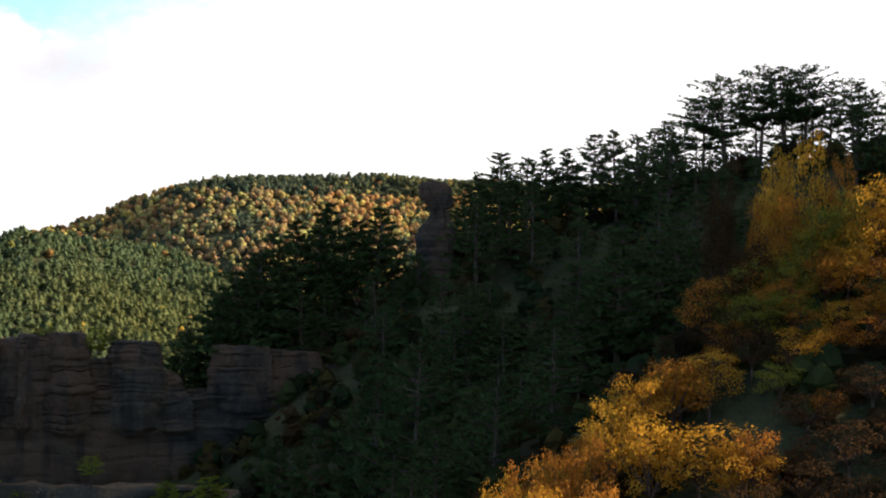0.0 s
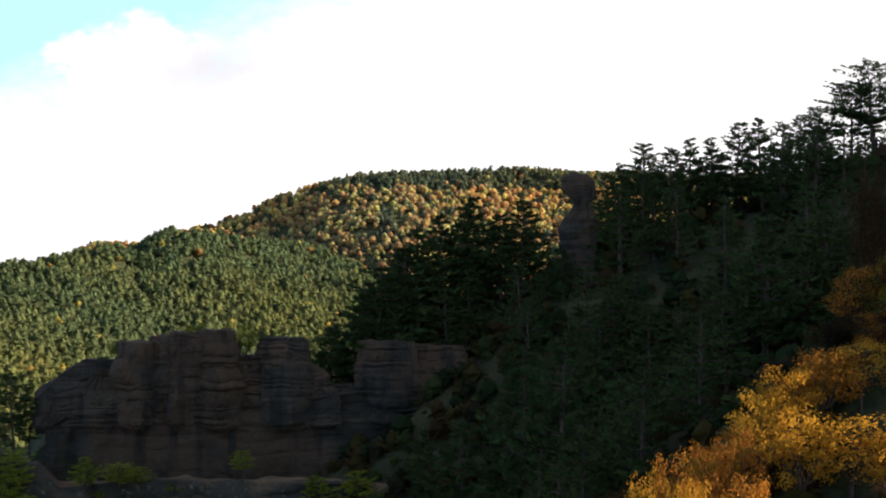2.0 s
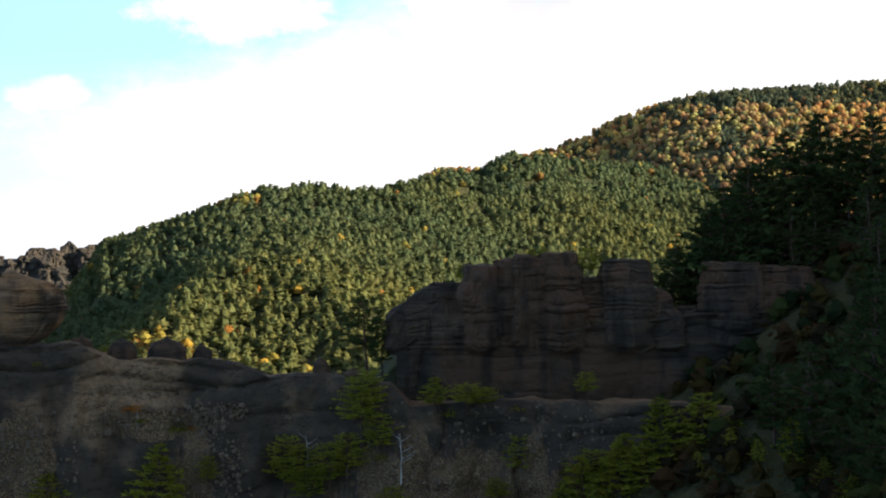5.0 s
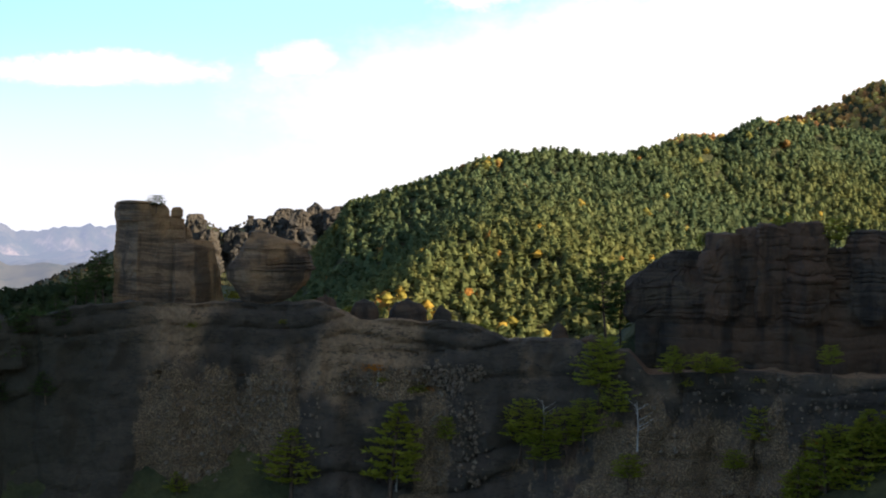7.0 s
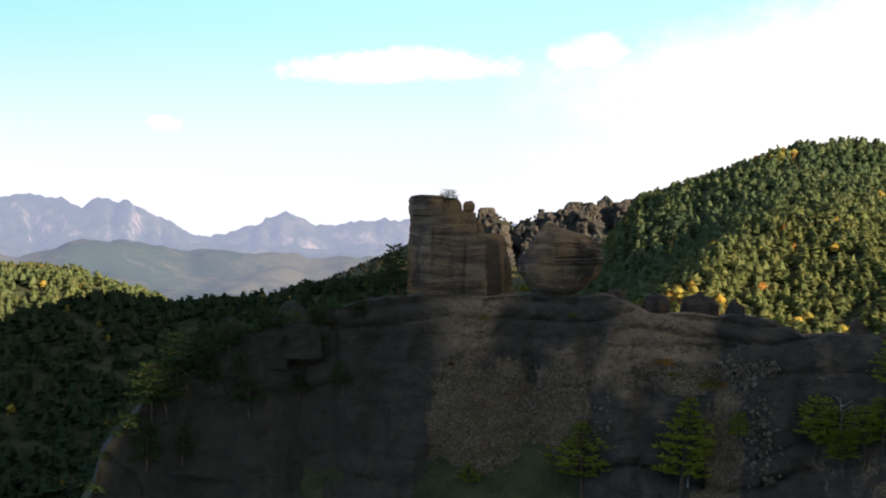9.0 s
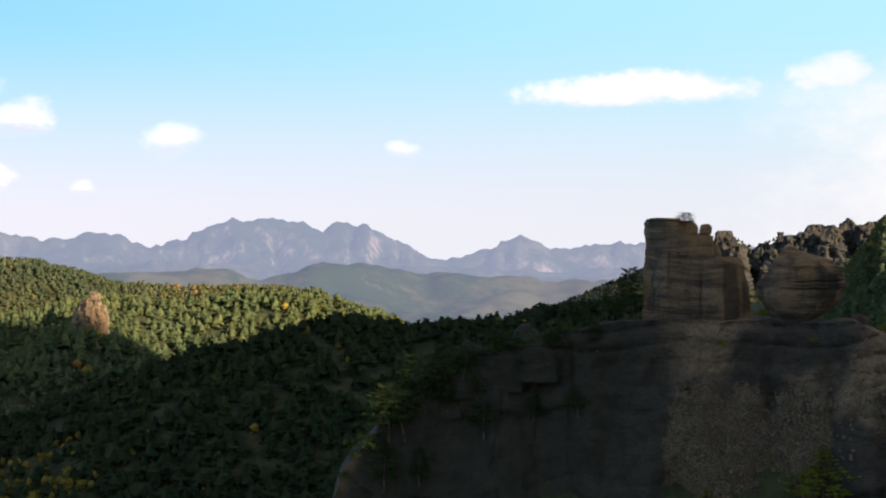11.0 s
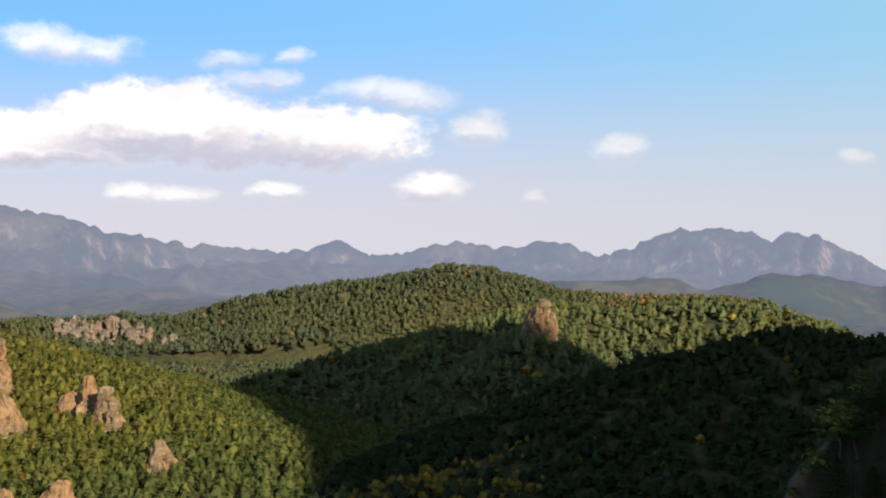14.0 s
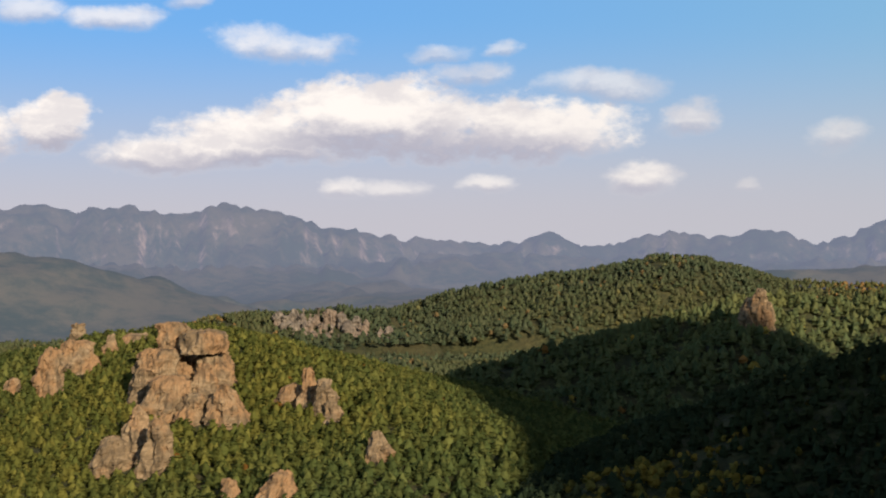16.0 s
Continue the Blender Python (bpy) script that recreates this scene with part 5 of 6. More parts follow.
# the tower on the wall's top: two angled faces, a split slab beside them, cap and head stones
tower = empty("rock_tower", "square rock tower of brown level beds above a cliff", "rock", place=facing(36.2, 185, 141.3))
for name, foot, rows, seed in (
        ("main_block", [(-6.3, 3.2), (-6.5, 1.4), (-3.7, -2.4), (1.7, -0.3), (1.5, 4.0)], [(-1.0, 1.04, 0, 0), (4.0, 1.0, 0, 0), (9.9, 0.93, 0.1, 0.2)], 3),
        ("dark_cap", [(-6.1, 2.6), (-5.6, -0.2), (-4.2, -1.8), (-2.3, -1.4), (-2.2, 2.6)], [(9.6, 0.94, 0, 0), (10.1, 1.03, 0, 0), (11.4, 1.0, 0, 0), (11.8, 0.9, 0, 0)], 5),
        ("pale_cap", [(-2.4, 2.2), (-2.35, -1.2), (-0.1, -0.6), (-0.2, 2.2)], [(9.6, 1.0, 0, 0), (11.0, 0.98, 0, 0), (11.5, 0.8, -0.2, 0)], 6),
        ("neck", [(-0.9, 2.6), (-0.8, -0.5), (1.5, 0.1), (1.4, 2.6)], [(7.4, 1.0, 0.3, 0), (8.9, 0.95, 0, 0), (9.6, 1.05, 0, 0), (10.0, 0.9, 0, 0)], 12),
        ("step_block", [(0.8, 3.0), (0.9, -0.8), (3.4, 0.1), (3.2, 3.0)], [(3.5, 1.05, 0, 0), (6.2, 0.95, -0.1, 0), (8.8, 0.55, -0.7, 0.4)], 14),
        ("head_stone", [(0.15, 1.1), (0.1, -0.5), (1.6, -0.2), (1.5, 1.1)], [(9.95, 0.7, 0, 0), (10.25, 1.0, 0, 0), (10.9, 1.0, 0.05, 0), (11.2, 0.75, 0, 0)], 13),
        ("side_slab", [(0.6, 3.4), (0.45, -1.7), (6.3, 0.5), (5.6, 3.6)], [(-1.0, 1.02, 0, 0), (3.0, 0.95, -0.05, 0), (6.6, 0.78, -0.5, 0), (7.4, 0.7, -0.7, 0.2)], 8)):
    part(name, mesh_of(name, *prism(foot, rows, seed, 0.8, 0.13, 0.28, 0.22 if "block" in name or "slab" in name else 0.12, 0.13)), ROCK_BROWN, tower)
# balanced rock beside it: a smooth lower half under thin overhanging beds
p, f = crag([(-0.6, -2.7, 0.9), (0.2, -2.9, 1.1), (1.0, -3.3, 2.5), (2.2, -4.1, 4.0), (3.1, -4.9, 4.6), (4.3, -4.9, 4.85), (5.5, -3.8, 4.55), (6.3, -3.3, 3.9), (7.2, -2.75, 2.8), (7.9, -2.3, 0.3), (8.35, -2.1, -0.6)], 4.0, 17, 1.6, 0.12, 5.0, 0.08, 0.4, 3.0, 150, 60)
q, g = crag([(3.9, -4.5, 4.5), (4.15, -4.95, 4.9), (5.5, -3.95, 4.7), (6.3, -3.45, 4.1), (7.2, -2.9, 3.0), (7.9, -2.4, 0.5), (8.4, -2.1, -0.6)], 4.05, 19, 0.55, 0.75, 6.0, 0.05, 0.12, 3.0, 150, 90)
place_rock("balanced_rock", (np.vstack([p, q]), np.vstack([f, g + len(p)])), ROCK_BROWN, "top-shaped balanced rock with thin level beds", facing(32.6, 183, 141.3))
# boulders on the saddle
for b, z, w, h, seed in ((29.2, 140.0, 3.4, 2.0, 21), (27.6, 139.6, 4.6, 2.4, 22), (26.4, 139.4, 2.0, 1.7, 23), (22.1, 137.2, 1.6, 2.0, 24), (20.9, 136.8, 2.4, 1.3, 25), (30.6, 141.0, 2.6, 1.4, 26)):
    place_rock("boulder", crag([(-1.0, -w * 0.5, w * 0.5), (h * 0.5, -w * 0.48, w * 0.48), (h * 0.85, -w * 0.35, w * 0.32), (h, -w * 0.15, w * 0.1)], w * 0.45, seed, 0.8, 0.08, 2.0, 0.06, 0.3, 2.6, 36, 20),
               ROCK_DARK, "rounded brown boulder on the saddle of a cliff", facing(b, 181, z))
# broken blocks along the spur's edge
for k in range(7):
    b = 41.2 + 0.72 * k + 0.3 * math.sin(k * 2.2)
    w, h = 2.2 + 3.4 * ((k * 0.618034) % 1.0), 1.2 + 2.8 * ((k * 0.381966) % 1.0)
    z = float(lower_smooth(b)) - 1.6
    place_rock("boulder", crag([(-3.0, -w * 0.7, w * 0.7), (h * 0.5, -w * 0.6, w * 0.55), (h * 0.85, -w * 0.45, w * 0.35), (h, -w * 0.3, w * 0.15)], w * 0.6, 160 + k, 1.3, 0.15, 1.8, 0.25, 0.9, 5.0, 40, 24),
               ROCK_WALL, "dark broken block on the edge of a rock spur", facing(b, float(lower_d(b)) + 0.8, z))
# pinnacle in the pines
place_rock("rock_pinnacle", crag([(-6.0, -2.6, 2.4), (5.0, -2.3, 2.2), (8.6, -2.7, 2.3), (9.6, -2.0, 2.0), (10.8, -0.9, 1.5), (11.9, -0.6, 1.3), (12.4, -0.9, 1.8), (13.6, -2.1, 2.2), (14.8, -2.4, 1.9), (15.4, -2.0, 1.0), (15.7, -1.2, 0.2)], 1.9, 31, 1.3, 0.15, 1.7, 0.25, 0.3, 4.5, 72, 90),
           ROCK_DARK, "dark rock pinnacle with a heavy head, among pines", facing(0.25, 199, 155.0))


# ---- sunlit crags on the pine hill: bearing, foot and head (degrees), width (degrees), how peaked ----
def jagged(p, seed, size):
    """Broken faces: cells of rock stand in or out, with cracks between them."""
    q = p + seed * 7.3
    return 0.5 * size * (ridged(q * (1, 1, 0.5), size * 2.2, 4, seed) - 0.6) + 0.24 * size * np.round(2.5 * rough(q, size * 1.1, 2, seed + 3))


def slope_reach(b, e):
    """How far off the pine hill's ground lies in that direction."""
    ds = np.arange(440.0, 680.0, 3.0)
    z, owner, off = land(-math.sin(radians(b)) * ds, math.cos(radians(b)) * ds)
    return float(ds[int(np.argmin(np.abs(np.degrees(np.arctan2(z - EYE.z, ds)) - e)))])


# groups of flat-faced crags: bearings of the ends, head and foot in degrees, step back in metres, width left at the top, sideways lean
CRAGS = [
    # the great crag with its overhang
    (80.44, 78.85, -3.70, -5.15, 0, 0.85, 0.12), (79.65, 78.35, -2.78, -3.90, 7, 0.8, 0.0), (78.75, 77.2, -3.04, -3.86, -2, 0.95, 0.0), (78.25, 76.86, -3.84, -4.99, 1, 0.8, -0.05), (80.1, 78.35, -4.65, -6.05, -20, 0.6, 0.1),
    (78.55, 77.36, -4.2, -6.05, -18, 0.35, -0.05), (77.76, 76.5, -5.0, -6.66, -38, 0.25, -0.35), (79.0, 77.6, -5.3, -6.4, -30, 0.45, 0.1), (79.25, 78.05, -3.84, -4.85, 12, 0.9, 0.0),
    # spires before it
    (80.84, 79.85, -5.65, -7.36, 0, 0.25, 0.1), (81.84, 80.64, -6.76, -7.76, -2, 0.55, 0.0), (80.24, 79.15, -6.15, -7.86, -3, 0.35, 0.15), (81.9, 81.4, -7.85, -8.15, -3, 0.5, 0.0),
    # crags along the hill's west
    (83.83, 82.93, -3.58, -5.15, 0, 0.5, 0.2), (83.03, 81.74, -3.34, -4.35, 2, 0.6, 0.0), (82.73, 82.13, -2.74, -3.5, 6, 0.4, 0.0), (81.54, 81.04, -3.14, -4.14, 8, 0.5, 0.0), (80.94, 79.75, -3.14, -3.6, 12, 0.8, 0.0), (84.9, 84.3, -4.6, -5.2, 0, 0.6, 0.0),
    # the small castle
    (75.27, 74.37, -4.99, -5.75, 0, 0.5, 0.1), (74.57, 73.88, -4.45, -5.95, 1, 0.55, 0.0), (73.98, 73.28, -4.85, -6.25, -1, 0.6, -0.15), (73.7, 73.0, -5.7, -6.4, -3, 0.4, -0.1),
    # outliers on the lower slope
    (72.18, 71.39, -6.76, -7.86, 0, 0.5, 0.0), (71.99, 71.19, -7.36, -7.9, -2, 0.6, 0.0), (76.16, 74.67, -8.12, -9.2, 0, 0.35, 0.35), (77.36, 76.76, -8.36, -9.1, 0, 0.5, 0.0),
]
great = slope_reach(78.6, -5.4)
for k, (b1, b0, head, low, back, narrow, lean) in enumerate(CRAGS):
    b = (b0 + b1) / 2
    d = (great if k < 9 else slope_reach(b, low)) + back
    w = radians(b1 - b0) * d / 2
    zf = EYE.z + d * math.tan(radians(low)) if k == 2 else min(EYE.z + d * math.tan(radians(low)), ground_z(b, d)) - 4.0
    h = EYE.z + d * math.tan(radians(head)) - zf
    j = [0.25 * w * math.sin(k * 2.9 + i * 1.7) for i in range(4)]
    foot = [(-w, w * 0.8), (-w * 1.02, -w * 0.35 + j[0]), (-w * 0.3 + j[1], -w * 0.8), (w * 0.45 + j[2], -w * 0.7), (w, -w * 0.2 + j[3]), (w * 0.95, w * 0.8)]
    rows = [(0.0, 1.0 if k == 2 else 1.35, 0, 0), (h * 0.4, 1.1, 0, 0), (h * 0.75, 0.55 + 0.45 * narrow, lean * w * 0.6, 0.1 * w), (h * 0.93, 0.2 + 0.8 * narrow, lean * w, 0.15 * w), (h, narrow * 0.8, lean * w, 0.2 * w)]
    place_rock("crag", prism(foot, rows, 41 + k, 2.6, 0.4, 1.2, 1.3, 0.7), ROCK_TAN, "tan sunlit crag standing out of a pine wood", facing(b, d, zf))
    p = at(b, d)
    BARE.append((p.x, p.y, w + 0.5))
    p = at(b, d - w)
    BARE.append((p.x, p.y, w * 0.7))
# the lit knob of four blocks on the wooded ridge: bearing, head and foot in degrees, half width in metres
for k, (b, head, low, w) in enumerate(((57.95, -1.62, -3.0, 3.6), (58.25, -1.95, -3.0, 3.4), (58.5, -2.3, -3.0, 3.0), (57.7, -2.1, -2.9, 2.8))):
    d = 742 + 3 * math.sin(k * 2.0)
    zf = EYE.z + d * math.tan(radians(low)) - 3.0
    h = EYE.z + d * math.tan(radians(head)) - zf
    foot = [(-w, w), (-w, -w * 0.5), (0.2 * w, -w), (w, -w * 0.3), (w, w)]
    place_rock("crag", prism(foot, [(0.0, 1.3, 0, 0), (h * 0.6, 1.0, 0, 0), (h * 0.9, 0.7, 0, 0), (h, 0.45, 0, 0)], 91 + k, 2.4, 0.4, 0.9, 1.0, 0.7), ROCK_TAN, "warm lit rock knob on a wooded ridge", facing(b, d, zf))
p = at(58.0, 740)
BARE.append((p.x, p.y, 11.0))
# pale cliffs at the end of the long hill, over a gorge: broken buttresses
for k in range(52):
    b = 71.3 + 4.3 * ((k * 0.618034) % 1.0)
    top = -2.2 - 1.5 * ((k * 0.2763) % 1.0) ** 1.3 - 0.1 * (b - 74.0) ** 2
    d = 1345 + 40 * (top + 2.2)
    foot = top - (0.35 + 0.45 * ((k * 0.381966) % 1.0))
    zf = min(ground_z(b, d), EYE.z + d * math.tan(radians(foot))) - 4.0
    h, w = max(12.0, EYE.z + d * math.tan(radians(top)) - zf), 3.1 + 1.5 * math.sin(k * 3.1)
    p, f = crag([(0.0, -w * 1.2, w * 1.2), (h * 0.5, -w, w), (h * 0.85, -w * 0.7, w * 0.6), (h, -w * 0.3, w * 0.2)], w * 1.1, 140 + k, 4.0, 0.5, 3.0, 0.8, 0.8, 5.0, 28, 26)
    away = p * (1, 1, 0) / (np.linalg.norm(p * (1, 1, 0), axis=1, keepdims=True) + 0.1)
    place_rock("crag", (p + away * jagged(p, 140 + k, 3.5)[:, None], f), PALE_CLIFF, "pale upright cliff over a wooded gorge", facing(b, d, zf))
    p = at(b, d - 8)
    BARE.append((p.x, p.y, 4.5))
# grey rock teeth on the ridge behind the tower: bearing, foot and head (degrees), half width in metres, how peaked
for k, (b, foot, head, w, peak) in enumerate(((35.27, -2.4, 0.55, 9.0, 0.35), (35.75, -2.2, 0.12, 6.0, 0.6), (34.85, -2.3, 0.0, 6.5, 0.5), (34.45, -2.2, -0.1, 3.6, 0.8), (33.95, -2.0, 0.1, 6.0, 0.6), (33.6, -1.9, -0.1, 4.5, 0.7),
                                              (33.3, -1.8, 0.5, 3.6, 0.85), (32.9, -1.7, 0.38, 6.0, 0.4), (32.45, -1.5, 0.5, 7.0, 0.3), (32.0, -1.2, 0.76, 8.5, 0.25), (31.5, -1.0, 0.74, 7.0, 0.3), (31.0, -0.9, 0.98, 5.5, 0.4), (30.6, -0.8, 0.74, 7.0, 0.3),
                                              (30.1, -0.5, 0.85, 8.0, 0.2), (29.6, -0.4, 0.98, 7.0, 0.3), (29.0, 0.0, 1.0, 6.0, 0.3), (32.3, -1.9, -0.5, 9.0, 0.3), (31.3, -1.7, -0.4, 9.0, 0.3), (33.4, -2.4, -0.9, 8.0, 0.4))):
    d, w = 1105 + 12 * math.sin(k * 2.3), w * 1.35
    zf, zt = EYE.z + d * math.tan(radians(foot)), EYE.z + d * math.tan(radians(head))
    h = zt - zf
    p, f = crag([(-8.0, -w * 1.3, w * 1.3), (h * 0.35, -w * 1.1, w * 1.1), (h * 0.7, -w * (0.95 - 0.35 * peak), w * (0.9 - 0.35 * peak)), (h * 0.92, -w * (0.7 - 0.5 * peak), w * (0.65 - 0.45 * peak)), (h, -w * 0.25, w * 0.2)], w * 0.8, 81 + k, 3.2, 0.7, 4.5, 1.2, 1.8, 5.0, 56, 44)
    away = p * (1, 1, 0) / (np.linalg.norm(p * (1, 1, 0), axis=1, keepdims=True) + 0.1)
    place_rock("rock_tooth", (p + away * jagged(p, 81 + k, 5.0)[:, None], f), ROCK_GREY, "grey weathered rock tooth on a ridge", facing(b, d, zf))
    p = at(b, d - w)
    BARE.append((p.x, p.y, w * 0.9))


# ---- what grows on the cliff ----
def on_rock(name, b, e):
    """The point of a cliff's face that lies in that direction."""
    p = GRIDS[name] - np.array(EYE)
    bb = np.degrees(np.arctan2(-p[:, 0], p[:, 1]))
    ee = np.degrees(np.arctan2(p[:, 2], np.hypot(p[:, 0], p[:, 1])))
    return Vector(GRIDS[name][int(np.argmin((bb - b) ** 2 + (ee - e) ** 2))])


def cliff_pine(b, e, height, flat, label, wide=1.1, leaf_mat=None, rock="rock_wall"):
    p = on_rock(rock, b, e)
    away = Vector((p.x, p.y, 0)).normalized()
    kind = ("flat_pine", rand.randrange(3)) if flat else ("tall_pine", rand.randrange(6))
    s = height / 12.0
    m = Matrix.Translation(p - away * 0.25) @ pose(0, 0, 0, rand.uniform(-5, 5), rand.uniform(-5, 5), rand.uniform(0, 360))
    return tree("pine_tree", kind, leaf_mat or PINE_LIGHT, label, "pines on the cliff", m, (s * wide, s * wide, s))


for b, e, h, flat, wide in ((31.84, -9.82, 6.6, False, 1.2), (28.25, -9.65, 8.6, False, 1.0), (26.26, -8.03, 3.2, True, 1.0), (23.52, -8.31, 5.4, True, 1.1), (21.87, -8.49, 5.0, True, 1.1), (20.66, -6.65, 6.2, True, 1.0), (20.36, -5.73, 4.6, True, 1.2),
                            (18.03, -5.4, 3.2, False, 1.3), (14.91, -8.12, 4.6, True, 0.9), (19.62, -9.35, 3.2, True, 1.4), (12.44, -5.0, 2.8, True, 1.3), (16.82, -5.4, 2.6, True, 2.2), (16.1, -5.4, 2.2, True, 2.2), (22.6, -8.9, 4.2, True, 1.2),
                            (12.6, -9.2, 5.5, False, 1.3), (11.4, -9.6, 7.5, False, 1.2), (10.6, -8.9, 6.0, False, 1.2), (13.6, -9.9, 4.5, False, 1.3), (15.8, -8.8, 2.6, True, 1.4), (9.6, -8.0, 7.5, False, 1.1), (8.2, -7.6, 7.0, False, 1.1), (7.0, -9.0, 8.0, False, 1.1), (12.2, -8.6, 4.5, True, 1.2), (11.0, -8.0, 4.5, False, 1.3), (9.0, -9.4, 6.0, False, 1.2), (23.0, -8.6, 5.0, True, 1.2), (21.2, -8.0, 4.6, True, 1.2), (20.2, -7.2, 4.4, True, 1.1), (13.2, -8.4, 3.4, True, 1.3), (35.9, -9.6, 2.4, False, 1.2)):
    cliff_pine(b, e, h * 1.3, flat, "yellow green pine tinted as if sunlit, rooted on a cliff ledge", wide * (1.1 if flat else 1.45))
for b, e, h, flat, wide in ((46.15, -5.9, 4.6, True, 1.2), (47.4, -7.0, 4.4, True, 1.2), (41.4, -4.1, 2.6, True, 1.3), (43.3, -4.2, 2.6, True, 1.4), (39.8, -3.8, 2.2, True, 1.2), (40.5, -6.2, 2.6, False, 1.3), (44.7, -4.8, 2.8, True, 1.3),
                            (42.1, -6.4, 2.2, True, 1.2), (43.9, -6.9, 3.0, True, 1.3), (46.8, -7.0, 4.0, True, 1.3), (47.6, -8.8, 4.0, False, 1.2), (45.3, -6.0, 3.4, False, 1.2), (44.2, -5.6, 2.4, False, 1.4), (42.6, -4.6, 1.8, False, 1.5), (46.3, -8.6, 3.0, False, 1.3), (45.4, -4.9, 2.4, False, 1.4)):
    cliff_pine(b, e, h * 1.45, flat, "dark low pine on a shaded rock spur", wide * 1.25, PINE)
for b, d, z, h, flat in ((38.8, 183, 141.0, 5.2, True), (38.5, 187, 141.2, 6.5, True), (39.5, 183, 140.6, 4.6, True), (39.1, 186, 141.0, 4.0, False), (40.2, 184, 140.4, 2.6, False), (20.4, 187, 136.5, 10.0, True), (9.35, 192, 143.5, 8.2, False), (8.75, 194, 144.0, 6.5, False), (19.9, 189, 136.5, 7.5, False)):
    plant_pine(b, d, height=h, flat=flat, z=z, label="dark pine on a rock saddle")
for b, z, h in ((16.95, 147.3, 2.6), (14.4, 149.3, 2.4), (12.35, 147.5, 4.2), (14.0, 150.2, 1.8)):
    plant_pine(b, 187.5, height=h, flat=True, light=True, z=z, wide=1.3, label="small bright pine growing on a rock top")


def shrub_mesh(seed, clumps=150):
    rng = np.random.default_rng(seed)
    nrm = rng.normal(0, 1, (clumps, 3))
    nrm /= np.linalg.norm(nrm, axis=1, keepdims=True)
    nrm[:, 2] = np.abs(nrm[:, 2])
    spots = nrm * (1.0, 0.8, 0.8) * rng.uniform(0.5, 1.05, (clumps, 1)) * (1 + 0.25 * np.sin(nrm[:, :1] * 5 + seed))
    return mesh_of("shrub", *clump_quads(rng, spots, nrm, 0.11))


SHRUBS = [shrub_mesh(300 + k) for k in range(3)]


def shrub(b, e, size, leaf_mat, label, rock="rock_wall", p=None):
    p = on_rock(rock, b, e) if p is None else p
    me = SHRUBS[rand.randrange(3)]
    if (id(me), leaf_mat.name) not in MESHES:
        own = me.copy()
        own.materials.clear()
        own.materials.append(leaf_mat)
        MESHES[id(me), leaf_mat.name] = own
    ob = tagged(new("shrub", MESHES[id(me), leaf_mat.name]), label, "shrub", "shrubs on the cliff")
    ob.matrix_world = Matrix.Translation(p) @ pose(0, 0, 0, 0, 0, rand.uniform(0, 360)) @ Matrix.Diagonal((size, size, size * 0.8, 1))


for b, e, size, mat, label in ((28.9, -5.1, 1.3, ORANGE, "orange autumn shrub on the cliff face"), (28.5, -5.5, 0.9, LIME, "yellow green shrub on the cliff face"), (27.3, -5.9, 1.4, LIME, "yellow green shrub on the cliff face"), (26.8, -5.8, 0.8, ORANGE, "orange autumn shrub on the cliff face"),
                               (12.85, -7.6, 1.5, GOLD, "golden shrub beside pines on a cliff"), (12.0, -8.4, 0.9, GOLD, "golden shrub beside pines on a cliff"), (32.2, -3.4, 0.8, LIME, "low green shrub on a ledge"), (35.4, -3.5, 1.0, LIME, "low green shrub on a ledge"), (33.0, -8.3, 0.6, LIME, "low green shrub on bare scree"),
                               (33.6, -5.3, 0.6, RUSSET, "dark red shrub on a ledge"), (36.6, -5.2, 0.7, RUSSET, "dark red shrub on a ledge"), (15.0, -5.4, 1.0, LIME, "low green shrub on a ledge"), (17.5, -5.5, 1.2, LIME, "low green shrub on a ledge"), (21.3, -7.4, 1.2, LIME, "low green shrub on a ledge"), (20.0, -7.0, 1.0, LIME, "low green shrub on a ledge")):
    shrub(b, e, size, mat, label)
for b, d, z, size, mat, label in ((24.9, 181, 138.6, 1.5, LIME, "yellow green shrub on a rock saddle"), (29.7, 182, 140.6, 1.1, LIME, "yellow green shrub on a rock saddle"), (30.9, 182, 141.4, 1.0, GOLD, "golden shrub beside a balanced rock"), (33.85, 190, 141.8, 1.6, LIME, "bright shrub between two rocks"), (25.6, 182, 139.0, 0.9, LIME, "yellow green shrub on a rock saddle")):
    shrub(b, 0, size, mat, label, p=at(b, d, z))


plant_pine(36.68, 184.0, height=2.1, flat=True, z=151.9, wide=2.0, label="wind-bent dwarf pine on top of a rock tower")


# dark bushes along the spur's edge
for k in range(26):
    b = 40.6 + 9.0 * ((k * 0.618034) % 1.0)
    e = math.degrees(math.atan2(float(lower_smooth(b)) - EYE.z, float(lower_d(b)))) - (0.0 if k % 3 else 1.4 * ((k * 0.381966) % 1.0))
    shrub(b, e, 0.9 + 1.3 * ((k * 0.27) % 1.0), PINE, "dark green bush on the edge of a rock spur")


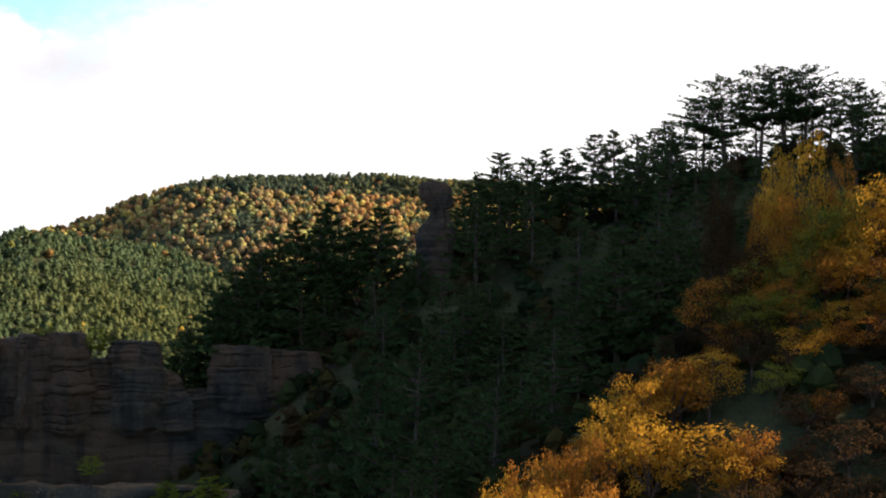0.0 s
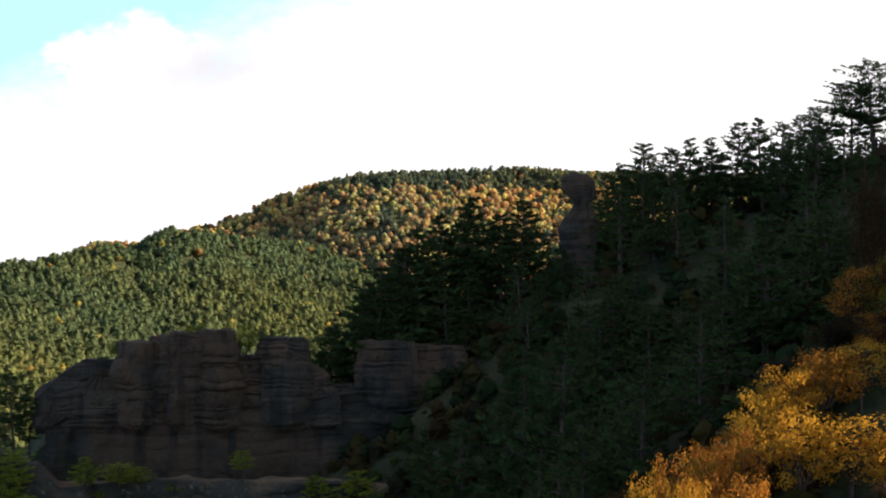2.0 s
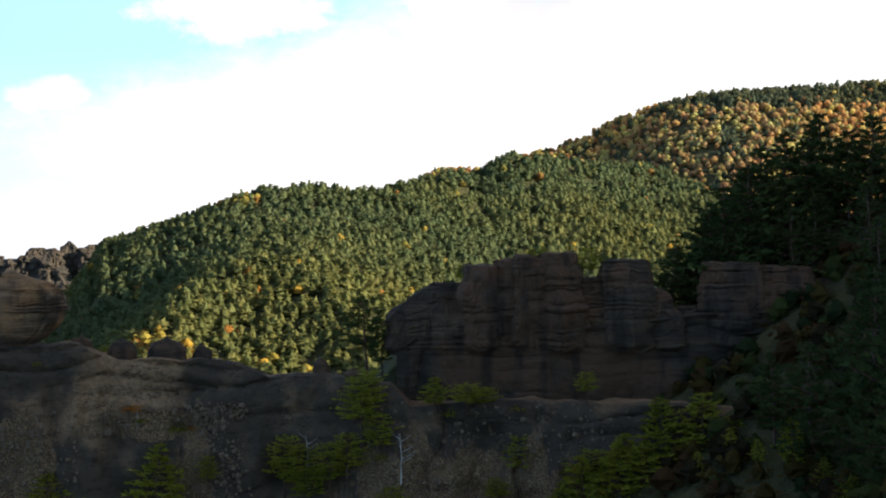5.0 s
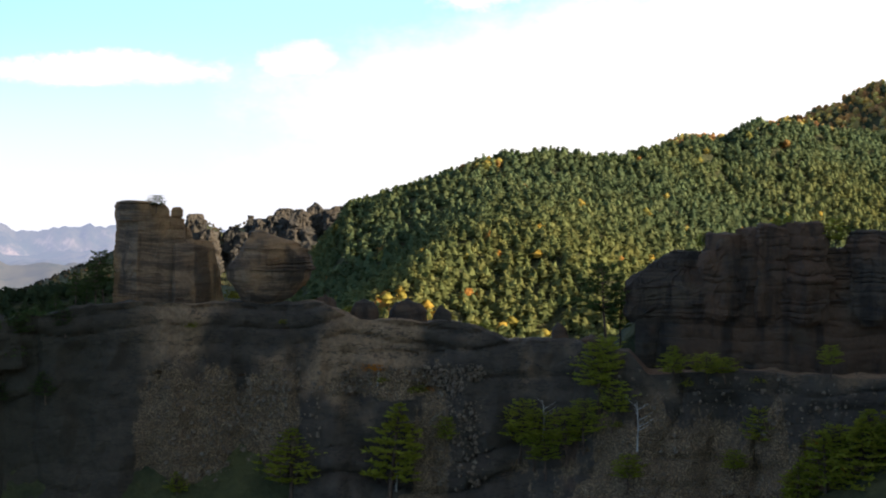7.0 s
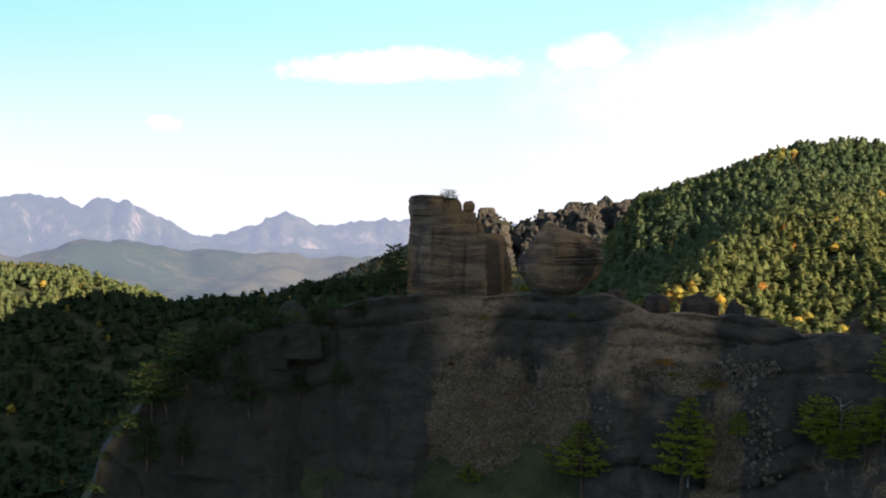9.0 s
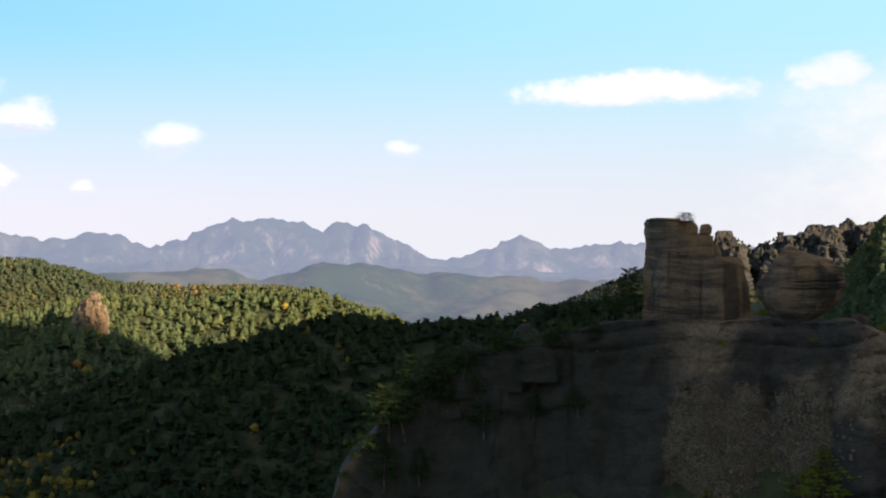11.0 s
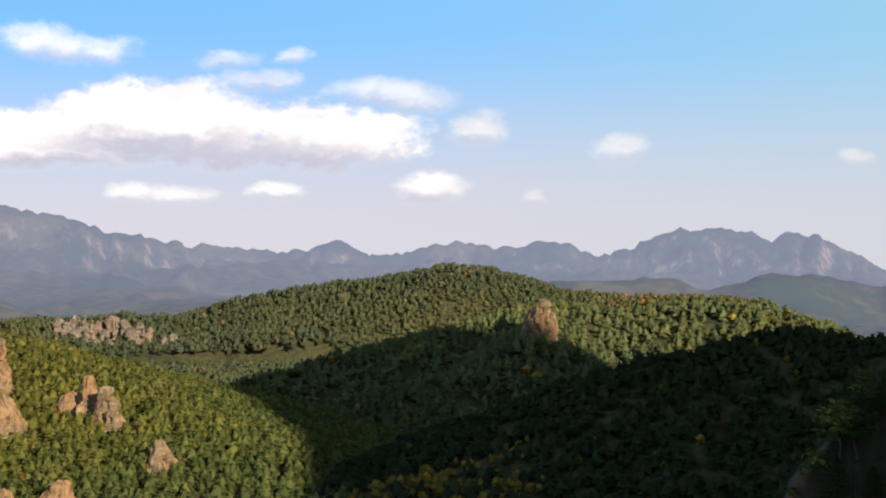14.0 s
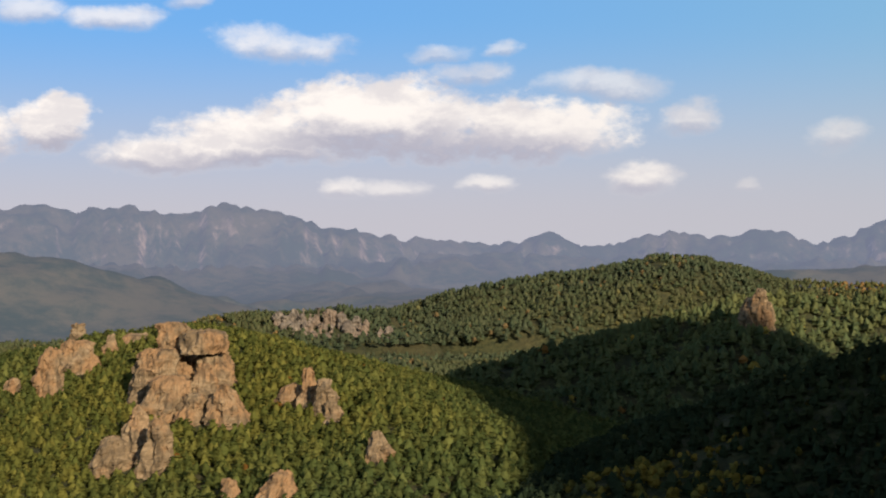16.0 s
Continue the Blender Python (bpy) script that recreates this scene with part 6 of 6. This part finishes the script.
# bleached dead trees
def dead_tree(b, e, height, seed):
    rng = np.random.default_rng(seed)
    pieces = [tube([(0, 0, -0.5), (0.1, 0.05, height * 0.5), (-0.1, 0.1, height)], [0.14, 0.1, 0.03], 5)]
    limbs = []
    for k in range(8):
        z, a, r = height * rng.uniform(0.35, 0.95), rng.uniform(0, 6.28), height * rng.uniform(0.2, 0.45)
        limbs.append(tube([(0.05, 0.05, z), (r * 0.5 * math.cos(a), r * 0.5 * math.sin(a), z + r * 0.25), (r * math.cos(a), r * math.sin(a), z + r * 0.6)], [0.06, 0.04, 0.015], 4))
    p = on_rock("rock_wall", b, e)
    ob = empty("dead_tree", "bare bleached dead tree on a cliff", "tree", "dead trees on the cliff", place=Matrix.Translation(p))
    part("trunk", mesh_of("trunk", *pieces[0], smooth=True), DEAD, ob)
    for v, f in limbs:
        part("limb", mesh_of("limb", v, f, smooth=True), DEAD, ob)


dead_tree(22.7, -7.4, 4.0, 5)
dead_tree(19.27, -7.74, 5.0, 6)
dead_tree(28.7, -5.5, 1.8, 7)
dead_tree(28.0, -9.4, 3.4, 8)


# loose stones on the scree: one mass of small faceted blocks
def rubble(name, zones, count, seed, rock="rock_wall"):
    rng = np.random.default_rng(seed)
    cube = np.array([(x, y, z) for x in (-1, 1) for y in (-1, 1) for z in (-1, 1)], float)
    quads = np.array([(0, 1, 3, 2), (4, 6, 7, 5), (0, 4, 5, 1), (2, 3, 7, 6), (0, 2, 6, 4), (1, 5, 7, 3)])
    p = GRIDS[rock] - np.array(EYE)
    bb = np.degrees(np.arctan2(-p[:, 0], p[:, 1]))
    ee = np.degrees(np.arctan2(p[:, 2], np.hypot(p[:, 0], p[:, 1])))
    verts, faces = [], []
    for b0, b1, e0, e1 in zones:
        pool = np.where((bb > b0) & (bb < b1) & (ee > e0) & (ee < e1) & (rough(p, 6.0, 2, seed) > -0.35))[0]
        for i in rng.choice(pool, count):
            size = 0.07 + 0.2 * rng.uniform(0, 1) ** 3
            m = np.array(Euler(rng.uniform(0, 6.28, 3)).to_matrix())
            v = (cube * rng.uniform(0.5, 1.0, 3) + rng.normal(0, 0.16, cube.shape)) * size @ m.T
            c = GRIDS[rock][i] + rng.normal(0, 0.35, 3)
            faces.append(quads + 8 * len(verts))
            verts.append(v + c)
    thing(name, mesh_of(name, np.vstack(verts), np.vstack(faces)), STONE, "loose pale stones lying on a steep scree", "stones", kind="stuff")


rubble("scree_stones", ((30.8, 36.4, -9.2, -4.9), (24.9, 26.6, -10.0, -5.0), (11.0, 20.0, -9.5, -5.2), (31.5, 35.0, -8.8, -5.4), (25.0, 30.0, -5.9, -5.0)), 620, 77)

# undergrowth on the near slopes
rng = np.random.default_rng(5)
x, y, b, d = scatter(-21.0, 10.0, 84.0, 214.0, 2.5, 400)
z, owner, off = land(x, y)
names = np.array(NAMES)[owner]
m = np.isin(names, ["dark_slope", "shoulder", "gold_slope", "side_slope"]) & (owner >= 0) & ((z - EYE.z) / d > -0.23)
tints = np.array([(0.035, 0.05, 0.022), (0.06, 0.075, 0.025), (0.07, 0.042, 0.02), (0.08, 0.06, 0.02), (0.04, 0.035, 0.02)])
pick = rng.integers(0, 5, int(m.sum()))
plant_wood("undergrowth", "dark green and russet bushes under the pines", np.stack([x[m], y[m], z[m]], 1), rng.uniform(1.4, 3.6, int(m.sum())), tints[pick], np.zeros(int(m.sum()), bool), 14, 410)

# ---- the woods, once the bare places are known ----
grow(61.0, 88.0, 330.0, 690.0, 3.0, 5.0, 22, 100)
grow(35.5, 61.0, 330.0, 690.0, 3.4, 4.6, 8, 110)
grow(-19.0, 36.0, 560.0, 1000.0, 4.2, 6.8, 20, 130)
grow(-19.0, 36.0, 1000.0, 1400.0, 5.0, 7.0, 10, 140)
grow(36.0, 72.0, 690.0, 1010.0, 4.1, 6.0, 6, 150)
grow(72.0, 88.0, 690.0, 1010.0, 5.0, 5.4, 8, 170)
grow(36.0, 88.0, 1010.0, 1540.0, 4.8, 6.2, 3, 200)
